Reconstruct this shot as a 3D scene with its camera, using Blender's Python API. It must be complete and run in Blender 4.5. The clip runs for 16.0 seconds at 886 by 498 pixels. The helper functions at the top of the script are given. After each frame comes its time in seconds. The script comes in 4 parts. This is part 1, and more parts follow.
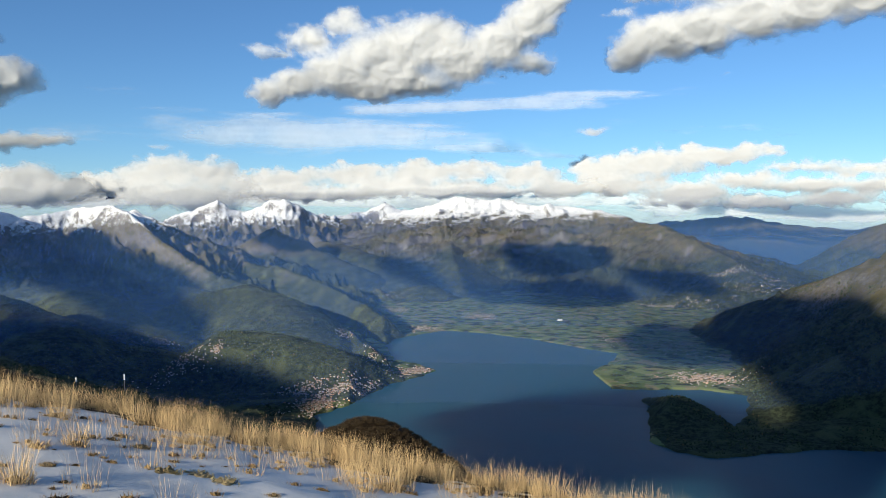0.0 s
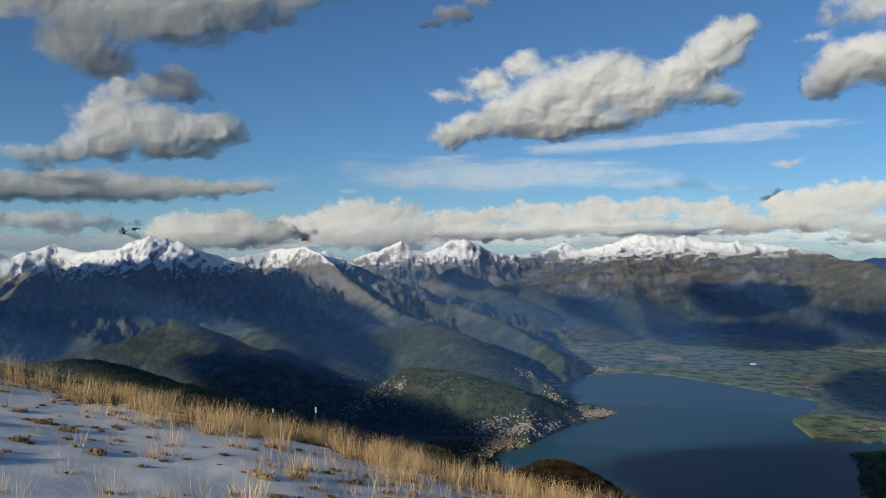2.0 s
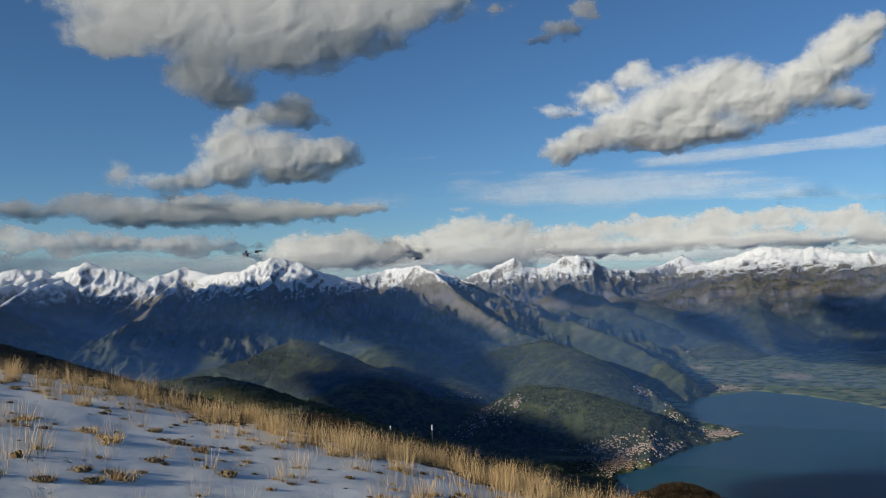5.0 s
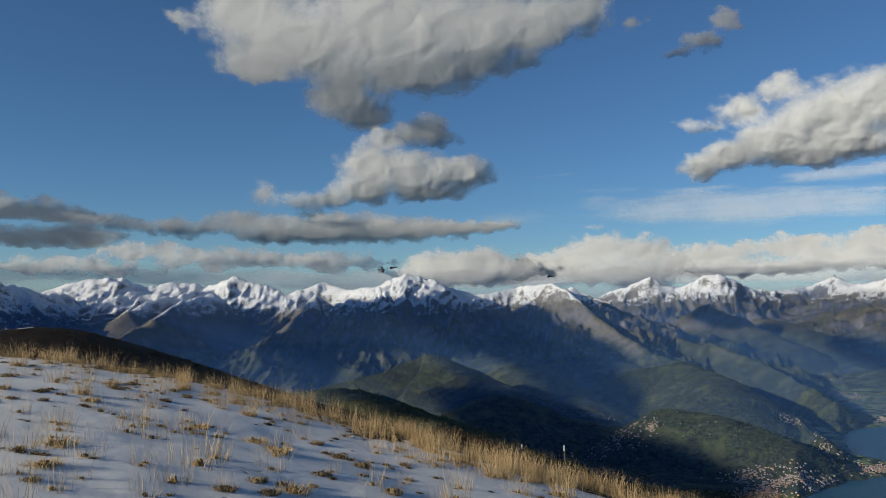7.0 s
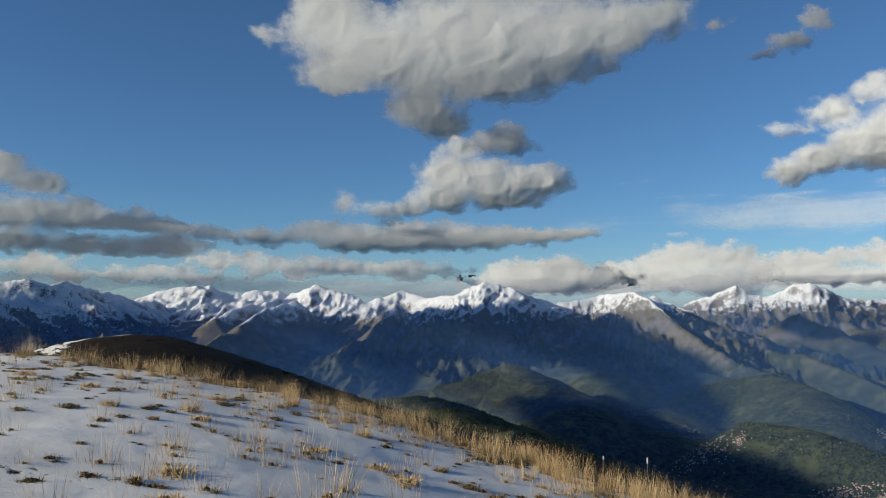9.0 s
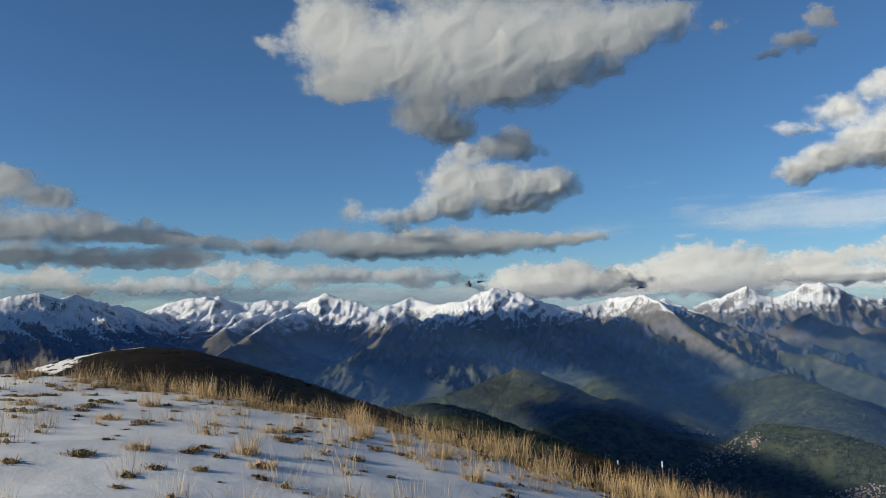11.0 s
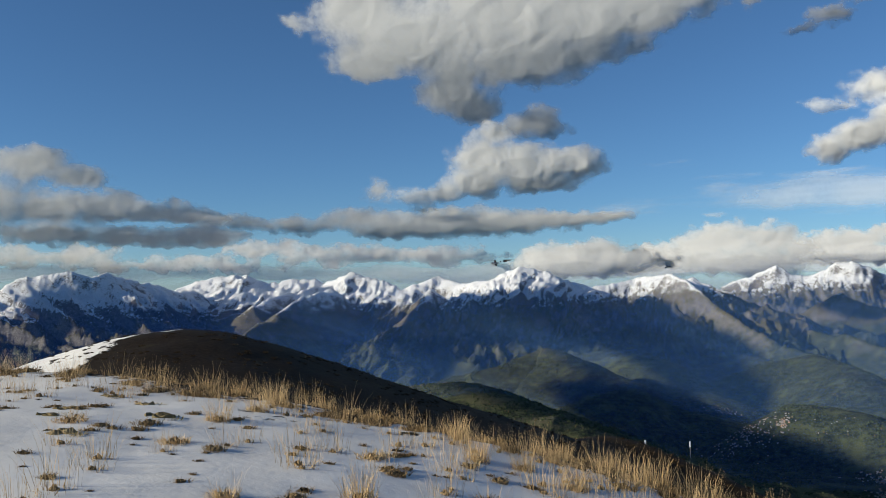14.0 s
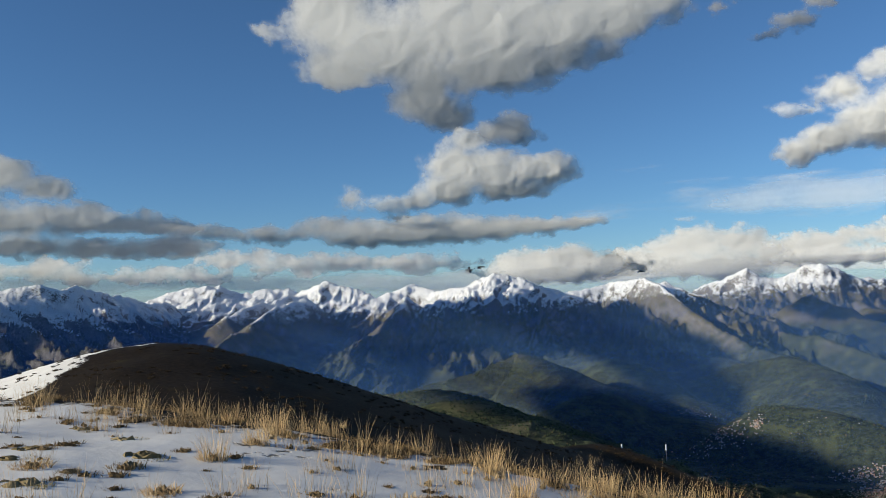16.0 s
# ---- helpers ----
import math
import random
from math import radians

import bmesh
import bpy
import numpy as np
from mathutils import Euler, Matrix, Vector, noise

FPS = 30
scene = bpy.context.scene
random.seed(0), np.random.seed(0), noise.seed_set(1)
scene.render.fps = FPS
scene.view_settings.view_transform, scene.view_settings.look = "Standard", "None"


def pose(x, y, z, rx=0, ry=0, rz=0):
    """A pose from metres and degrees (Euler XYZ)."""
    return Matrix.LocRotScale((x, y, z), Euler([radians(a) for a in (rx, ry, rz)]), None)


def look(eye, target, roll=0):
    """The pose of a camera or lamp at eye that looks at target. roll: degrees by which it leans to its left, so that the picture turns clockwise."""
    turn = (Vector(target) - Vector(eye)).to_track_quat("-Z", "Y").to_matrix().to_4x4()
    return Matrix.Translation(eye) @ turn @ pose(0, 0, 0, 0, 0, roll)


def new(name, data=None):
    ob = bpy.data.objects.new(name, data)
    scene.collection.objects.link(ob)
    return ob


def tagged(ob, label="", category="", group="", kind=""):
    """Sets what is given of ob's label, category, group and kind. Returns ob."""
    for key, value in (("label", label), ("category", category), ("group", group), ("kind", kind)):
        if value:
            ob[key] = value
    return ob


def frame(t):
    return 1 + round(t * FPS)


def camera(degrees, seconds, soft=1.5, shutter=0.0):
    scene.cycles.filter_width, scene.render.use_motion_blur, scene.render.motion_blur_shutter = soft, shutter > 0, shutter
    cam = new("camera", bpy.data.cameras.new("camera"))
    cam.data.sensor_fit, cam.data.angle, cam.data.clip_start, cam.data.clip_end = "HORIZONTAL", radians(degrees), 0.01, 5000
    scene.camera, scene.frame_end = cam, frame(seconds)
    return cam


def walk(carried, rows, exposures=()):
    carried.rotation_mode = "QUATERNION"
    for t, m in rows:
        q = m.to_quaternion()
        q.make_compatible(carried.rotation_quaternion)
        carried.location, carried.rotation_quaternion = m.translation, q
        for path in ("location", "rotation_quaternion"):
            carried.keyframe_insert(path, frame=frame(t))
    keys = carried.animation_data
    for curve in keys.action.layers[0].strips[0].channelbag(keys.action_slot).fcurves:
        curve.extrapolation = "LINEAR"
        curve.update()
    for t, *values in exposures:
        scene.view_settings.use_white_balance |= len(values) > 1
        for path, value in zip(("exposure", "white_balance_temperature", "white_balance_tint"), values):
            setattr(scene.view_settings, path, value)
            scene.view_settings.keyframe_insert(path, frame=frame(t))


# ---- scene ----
cam = camera(57.1, 16.0, soft=0.5)
PATH = [
    (0.0, pose(-0.000, -0.000, 1.650, 87.80, -0.03, 0.00)),
    (0.5, pose(-0.111, -0.005, 1.644, 88.94, 0.33, 4.31)),
    (1.0, pose(-0.220, 0.091, 1.616, 89.44, 0.33, 5.81)),
    (1.5, pose(-0.277, 0.158, 1.612, 89.82, 0.18, 7.50)),
    (2.0, pose(-0.386, 0.265, 1.606, 90.59, 0.39, 12.55)),
    (2.5, pose(-0.464, 0.493, 1.603, 90.84, 1.25, 15.57)),
    (3.0, pose(-0.532, 0.570, 1.584, 90.93, 1.71, 18.13)),
    (3.2, pose(-0.562, 0.589, 1.592, 90.96, 1.82, 18.83)),
    (5.5, pose(-0.564, 0.460, 1.628, 92.28, 1.26, 21.14)),
    (6.0, pose(-0.588, 0.458, 1.636, 92.67, 1.21, 22.69)),
    (6.5, pose(-0.719, 0.505, 1.639, 93.11, 0.80, 25.88)),
    (7.0, pose(-0.959, 0.511, 1.641, 93.29, 0.50, 29.72)),
    (7.5, pose(-1.271, 0.595, 1.668, 93.31, 0.44, 30.74)),
    (8.0, pose(-1.464, 0.646, 1.685, 93.38, 0.17, 32.68)),
    (8.5, pose(-1.712, 0.891, 1.682, 93.56, 0.22, 34.17)),
    (9.0, pose(-1.987, 0.997, 1.690, 93.91, 0.31, 35.22)),
    (9.2, pose(-2.127, 1.055, 1.689, 94.40, 0.40, 35.64)),
    (11.3, pose(-4.717, 2.578, 1.636, 94.40, 1.66, 36.10)),
    (11.5, pose(-4.863, 2.640, 1.677, 94.47, 1.82, 36.36)),
    (12.0, pose(-5.142, 2.698, 1.676, 94.39, 1.88, 36.53)),
    (12.5, pose(-5.417, 2.884, 1.710, 94.29, 2.02, 36.66)),
    (13.0, pose(-5.661, 2.981, 1.732, 94.06, 1.92, 37.09)),
    (13.5, pose(-5.947, 3.102, 1.793, 93.06, 1.40, 37.50)),
    (14.0, pose(-6.169, 3.195, 1.834, 92.93, 1.26, 37.66)),
    (14.5, pose(-6.406, 3.412, 1.875, 93.05, 1.75, 37.83)),
    (15.0, pose(-6.664, 3.526, 1.860, 93.40, 1.94, 37.75)),
    (15.5, pose(-7.042, 3.618, 1.914, 93.68, 1.85, 37.41)),
    (16.0, pose(-7.280, 3.837, 1.869, 93.40, 2.15, 35.87)),
]
walk(cam, PATH, [(t, stops, 6620, 4.0) for t, stops in (
    (0, 0.68), (0.5, 0.27), (1, 0.2), (1.5, 0.17), (2, 0.17), (2.5, 0.19), (3, 0.62), (3.2, 0.65), (5.3, 0.11), (8.6, 0.08), (9, 0.26), (9.2, 0.27), (11.5, 0.3), (12, 0.34), (12.5, 0.43), (13, 0.47), (14, 0.36), (15.5, 0.31), (16, 0.4))])

# ---- light ----
SUN_AZ, SUN_EL = 144.0, 18.5          # degrees left of +y, degrees up


def bearing(az, el=0.0, dist=1.0):
    a, e = radians(az), radians(el)
    return Vector((-math.sin(a) * math.cos(e), math.cos(a) * math.cos(e), math.sin(e))) * dist


TO_SUN = bearing(SUN_AZ, SUN_EL)
world = bpy.data.worlds.new("sky")
scene.world = world
world.use_nodes = True
wn = world.node_tree
sky = wn.nodes.new("ShaderNodeTexSky")
sky.sky_type, sky.sun_disc = "NISHITA", False
sky.sun_elevation, sky.sun_rotation = radians(SUN_EL), radians(-SUN_AZ)
sky.altitude, sky.air_density, sky.dust_density, sky.ozone_density = 2000.0, 1.05, 0.05, 6.5
wn.links.new(sky.outputs[0], wn.nodes["Background"].inputs[0])
wn.nodes["Background"].inputs[1].default_value = 0.082
sun = new("sun", bpy.data.lights.new("sun", "SUN"))
sun.data.energy, sun.data.angle, sun.data.color = 4.6, radians(0.5), (1.0, 0.90, 0.76)
sun.matrix_world = look(TO_SUN * 50, (0, 0, 0))


# ---- noise ----
_rng = np.random.default_rng(7)
_perm = _rng.permutation(4096)
_grad = _rng.uniform(0, 2 * np.pi, 4096)


def perlin(x, y, seed=0):
    """Gradient noise on arrays, about -0.7 to 0.7."""
    xi, yi = np.floor(x).astype(np.int64), np.floor(y).astype(np.int64)
    fx, fy = x - xi, y - yi
    u, v = fx * fx * fx * (fx * (fx * 6 - 15) + 10), fy * fy * fy * (fy * (fy * 6 - 15) + 10)

    def corner(ix, iy):
        k = _grad[_perm[(_perm[(ix + seed * 131) & 4095] + iy) & 4095]]
        return np.cos(k) * (x - ix) + np.sin(k) * (y - iy)
    a, b, c, d = corner(xi, yi), corner(xi + 1, yi), corner(xi, yi + 1), corner(xi + 1, yi + 1)
    return (a + u * (b - a)) + v * ((c + u * (d - c)) - (a + u * (b - a)))


def fbm(x, y, octaves=5, seed=0, gain=0.5):
    total, amp = 0.0, 1.0
    for k in range(octaves):
        total = total + amp * perlin(x * 2.03 ** k + 17.3 * k, y * 2.03 ** k - 9.1 * k, seed + k)
        amp *= gain
    return total


def ridged(x, y, octaves=4, seed=0, gain=0.5):
    """0 in the gullies to about 1 on the crests."""
    total, amp, norm = 0.0, 1.0, 0.0
    for k in range(octaves):
        total = total + amp * (1 - np.abs(perlin(x * 2.1 ** k + 5.7 * k, y * 2.1 ** k + 3.3 * k, seed + k)) * 2.2)
        norm += amp
        amp *= gain
    return total / norm


def smooth(a, b, x):
    t = np.clip((x - a) / (b - a), 0, 1)
    return t * t * (3 - 2 * t)


# ---- materials ----
class Mat:
    """A small wrapper to write node materials shortly."""

    def __init__(self, name):
        self.m = bpy.data.materials.new(name)
        self.m.use_nodes = True
        self.t = self.m.node_tree
        self.b = self.t.nodes["Principled BSDF"]
        self.b.inputs["Specular IOR Level"].default_value = 0.25

    def n(self, kind, **values):
        node = self.t.nodes.new("ShaderNode" + kind)
        for k, v in values.items():
            node.inputs[k.replace("_", " ")].default_value = v
        return node

    def link(self, a, b):
        self.t.links.new(a, b)

    def pos(self):
        return self.n("NewGeometry").outputs["Position"]

    def noise(self, scale, detail=4.0, rough=0.55, vec=None):
        node = self.n("TexNoise", Scale=scale, Detail=detail, Roughness=rough)
        self.link(vec if vec is not None else self.pos(), node.inputs["Vector"])
        return node.outputs["Fac"]

    def math(self, op, a, b=0.0, c=0.0):
        node = self.t.nodes.new("ShaderNodeMath")
        node.operation = op
        for i, v in enumerate((a, b, c)):
            if isinstance(v, (int, float)):
                node.inputs[i].default_value = v
            else:
                self.link(v, node.inputs[i])
        return node.outputs[0]

    def step(self, a, b, x):
        node = self.t.nodes.new("ShaderNodeMapRange")
        node.interpolation_type = "SMOOTHSTEP"
        node.inputs[1].default_value, node.inputs[2].default_value = a, b
        self.link(x, node.inputs[0])
        return node.outputs[0]

    def mix(self, fac, a, b):
        node = self.t.nodes.new("ShaderNodeMix")
        node.data_type = "RGBA"
        for i, v in ((0, fac), (6, a), (7, b)):
            if isinstance(v, (int, float)):
                node.inputs[i].default_value = v
            elif isinstance(v, tuple):
                node.inputs[i].default_value = (*v, 1.0)
            else:
                self.link(v, node.inputs[i])
        return node.outputs[2]

    def attr(self, name):
        node = self.t.nodes.new("ShaderNodeAttribute")
        node.attribute_name = name
        return node.outputs["Fac"]

    def bump(self, height, strength=0.4, dist=1.0):
        node = self.n("Bump", Strength=strength, Distance=dist)
        self.link(height, node.inputs["Height"])
        self.link(node.outputs[0], self.b.inputs["Normal"])

    def color(self, c, rough=0.9):
        if isinstance(c, tuple):
            self.b.inputs["Base Color"].default_value = (*c, 1)
        else:
            self.link(c, self.b.inputs["Base Color"])
        if isinstance(rough, (int, float)):
            self.b.inputs["Roughness"].default_value = rough
        else:
            self.link(rough, self.b.inputs["Roughness"])
        return self.m


def terrain_material():
    """Woods low down, brown pasture above them, bare rock where steep, snow on the heights."""
    s = Mat("mountain_side")
    p = s.pos()
    xyz = s.n("SeparateXYZ")
    s.link(p, xyz.inputs[0])
    z = xyz.outputs[2]
    nz = s.n("SeparateXYZ")
    s.link(s.n("NewGeometry").outputs["Normal"], nz.inputs[0])
    steep = nz.outputs[2]
    big, mid, fine = s.noise(0.006, 5), s.noise(0.03, 5, 0.6), s.noise(0.16, 7, 0.72)
    wood = s.mix(s.step(0.38, 0.62, fine), (0.015, 0.022, 0.012), (0.062, 0.074, 0.036))
    wood = s.mix(s.step(0.50, 0.64, mid), wood, (0.082, 0.092, 0.038))
    pasture = s.mix(s.step(0.35, 0.65, mid), (0.130, 0.108, 0.060), (0.076, 0.074, 0.040))
    rock = s.mix(s.step(0.3, 0.7, fine), (0.075, 0.070, 0.066), (0.24, 0.22, 0.20))
    line = s.math("ADD", z, s.math("MULTIPLY", s.math("SUBTRACT", big, 0.5), 150.0))
    line = s.math("ADD", line, s.math("MULTIPLY", s.math("SUBTRACT", mid, 0.5), 60.0))
    base = s.mix(s.step(-135.0, -95.0, line), wood, pasture)
    base = s.mix(s.math("MULTIPLY", s.step(0.80, 0.64, steep), s.step(-170.0, -80.0, line)), base, rock)
    grit = s.noise(0.24, 8, 0.80)
    high = s.math("ADD", z, s.math("MULTIPLY", xyz.outputs[0], -0.022))
    high = s.math("ADD", high, s.math("MULTIPLY", s.math("SUBTRACT", mid, 0.5), 50.0))
    lie = s.math("MULTIPLY", s.math("SUBTRACT", steep, 0.74), 3.0)
    lie = s.math("ADD", lie, s.math("MULTIPLY", s.math("SUBTRACT", grit, 0.5), 3.9))
    lie = s.math("ADD", lie, s.math("MULTIPLY", s.math("SUBTRACT", fine, 0.5), 1.2))
    lie = s.math("ADD", lie, s.math("MULTIPLY", s.step(-45.0, 45.0, high), 1.20))
    cover = s.math("MULTIPLY", s.step(0.88, 1.06, lie), s.step(-48.0, -12.0, high))
    col = s.mix(cover, base, (0.80, 0.81, 0.83))
    s.bump(s.math("ADD", s.math("MULTIPLY", fine, 4.5), s.math("MULTIPLY", s.noise(0.45, 5, 0.65), 2.6)), 0.7, 1.0)
    return s.color(col, 0.92)


def floor_material():
    """Flat farmland of the valley floor: small fields in greens and straw."""
    s = Mat("farmland")
    vec = s.n("Mapping")
    vec.inputs["Rotation"].default_value = (0, 0, radians(24))
    vec.inputs["Scale"].default_value = (0.062, 0.044, 0.0)
    s.link(s.pos(), vec.inputs[0])
    cells = s.n("TexVoronoi", Scale=1.0, Randomness=0.8)
    cells.distance = "CHEBYCHEV"
    s.link(vec.outputs[0], cells.inputs["Vector"])
    sep = s.n("SeparateColor")
    s.link(cells.outputs["Color"], sep.inputs[0])
    field = s.mix(s.step(0.3, 0.7, sep.outputs[0]), (0.090, 0.132, 0.046), (0.165, 0.195, 0.078))
    field = s.mix(s.step(0.80, 0.84, sep.outputs[1]), field, (0.20, 0.18, 0.095))
    tree = s.step(0.49, 0.60, s.noise(0.035, 7, 0.68))
    col = s.mix(tree, field, (0.020, 0.032, 0.014))
    s.bump(s.noise(0.3, 4), 0.5, 1.0)
    return s.color(col, 0.95)


def water_material():
    s = Mat("lake_water")
    s.b.inputs["Specular IOR Level"].default_value = 0.03
    wide = s.noise(0.012, 3, 0.5)
    col = s.mix(s.step(0.3, 0.7, wide), (0.013, 0.066, 0.108), (0.017, 0.080, 0.124))
    return s.color(col, s.math("ADD", 0.25, s.math("MULTIPLY", wide, 0.14)))


def cloud_material(name, thin=1.0, white=0.66):
    """Cloud: bright scattering white, thinning out at its ragged rim."""
    s = Mat(name)
    t = s.t
    dens = s.attr("body")
    wisp = s.math("SUBTRACT", s.noise(0.008, 9, 0.66), 0.5)
    a = s.math("ADD", dens, s.math("MULTIPLY", wisp, 0.75))
    a = s.math("MULTIPLY", s.step(-0.02, 0.92, a), s.step(0.0, 0.55, dens))
    a = s.math("MULTIPLY", a, thin)
    dif = s.n("BsdfDiffuse", Color=(white, white, white, 1))
    tra = s.n("BsdfTranslucent", Color=(white, white, white, 1))
    puff = s.n("Bump", Strength=0.07, Distance=14.0)
    s.link(s.math("ADD", s.noise(0.010, 4, 0.5), s.math("MULTIPLY", s.noise(0.03, 5, 0.6), 0.5)), puff.inputs["Height"])
    s.link(puff.outputs[0], dif.inputs["Normal"])
    mixs = s.n("MixShader", Fac=0.40)
    s.link(dif.outputs[0], mixs.inputs[1])
    s.link(tra.outputs[0], mixs.inputs[2])
    clear = s.n("BsdfTransparent")
    over = s.n("MixShader")
    s.link(a, over.inputs[0])
    s.link(clear.outputs[0], over.inputs[1])
    s.link(mixs.outputs[0], over.inputs[2])
    s.link(over.outputs[0], t.nodes["Material Output"].inputs[0])
    return s.m


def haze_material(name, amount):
    """Valley haze put into a faint blue-tinted sheet that scatters the skylight which falls on it."""
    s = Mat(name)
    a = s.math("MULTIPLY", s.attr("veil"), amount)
    # fixed normal, so the sun hardly lights the sheet
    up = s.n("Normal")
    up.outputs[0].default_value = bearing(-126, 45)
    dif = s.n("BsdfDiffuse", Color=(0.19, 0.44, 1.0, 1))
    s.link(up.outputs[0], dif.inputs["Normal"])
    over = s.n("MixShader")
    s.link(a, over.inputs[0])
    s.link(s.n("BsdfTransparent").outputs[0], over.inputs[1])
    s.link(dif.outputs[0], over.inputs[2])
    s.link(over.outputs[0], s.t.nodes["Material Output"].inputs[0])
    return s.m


def ground_material():
    """Thin old snow over brown turf."""
    s = Mat("snowy_turf")
    s.b.inputs["Specular IOR Level"].default_value = 0.05
    snow = s.attr("snow")
    n1, n2, n3 = s.noise(0.9, 6, 0.6), s.noise(6.0, 5, 0.65), s.noise(40.0, 3, 0.6)
    turf = s.mix(s.step(0.35, 0.65, n2), (0.007, 0.005, 0.003), (0.025, 0.017, 0.009))
    turf = s.mix(s.step(0.55, 0.75, n1), turf, (0.034, 0.027, 0.010))
    edge = s.math("ADD", snow, s.math("MULTIPLY", s.math("SUBTRACT", n2, 0.5), 0.55))
    edge = s.math("ADD", edge, s.math("MULTIPLY", s.math("SUBTRACT", n1, 0.5), 0.45))
    cover = s.step(0.46, 0.56, edge)
    white = s.mix(s.step(0.35, 0.7, n1), (0.69, 0.675, 0.645), (0.79, 0.775, 0.745))
    h = s.math("ADD", s.math("MULTIPLY", cover, 0.05), s.math("MULTIPLY", n2, 0.010))
    h = s.math("ADD", h, s.math("MULTIPLY", n3, 0.0010))
    s.bump(h, 0.8, 1.0)
    return s.color(s.mix(cover, turf, white), s.math("ADD", 0.6, s.math("MULTIPLY", n3, 0.3)))


TERRAIN, FLOOR, WATER, GROUND = terrain_material(), floor_material(), water_material(), ground_material()
# second cloud colour is a darker copy: shade from other clouds put into it
CLOUD, SHADED_CLOUD = cloud_material("cloud_white"), cloud_material("cloud_shaded", 0.9, 0.42)


def mesh_from(name, verts, faces, mat, attrs=None, soft=True):
    """A mesh object from arrays: verts (n, 3), quads or triangles (m, k)."""
    me = bpy.data.meshes.new(name)
    n, (m, k) = len(verts), faces.shape
    me.vertices.add(n)
    me.vertices.foreach_set("co", np.ascontiguousarray(verts, dtype=np.float32).ravel())
    me.loops.add(m * k)
    me.loops.foreach_set("vertex_index", np.ascontiguousarray(faces, dtype=np.int32).ravel())
    me.polygons.add(m)
    me.polygons.foreach_set("loop_start", np.arange(0, m * k, k, dtype=np.int32))
    me.polygons.foreach_set("use_smooth", np.full(m, soft))
    me.materials.append(mat)
    for key, values in (attrs or {}).items():
        me.attributes.new(key, "FLOAT", "POINT").data.foreach_set("value", np.ascontiguousarray(values, dtype=np.float32))
    me.update(calc_edges=True)
    return new(name, me)


def grid_faces(rows, cols):
    i = np.arange(rows * cols).reshape(rows, cols)
    return np.stack([i[:-1, :-1], i[:-1, 1:], i[1:, 1:], i[1:, :-1]], -1).reshape(-1, 4)


def kept(verts, faces, attrs=None):
    """Drop the vertices that no face uses."""
    used = np.unique(faces)
    back = np.full(len(verts), -1)
    back[used] = np.arange(len(used))
    return verts[used], back[faces], {k: v[used] for k, v in (attrs or {}).items()}


# ---- the country round the lake, built at one sixth of its size beyond the summit ----
LAKE_Z, EYE = -231.0, 1.65


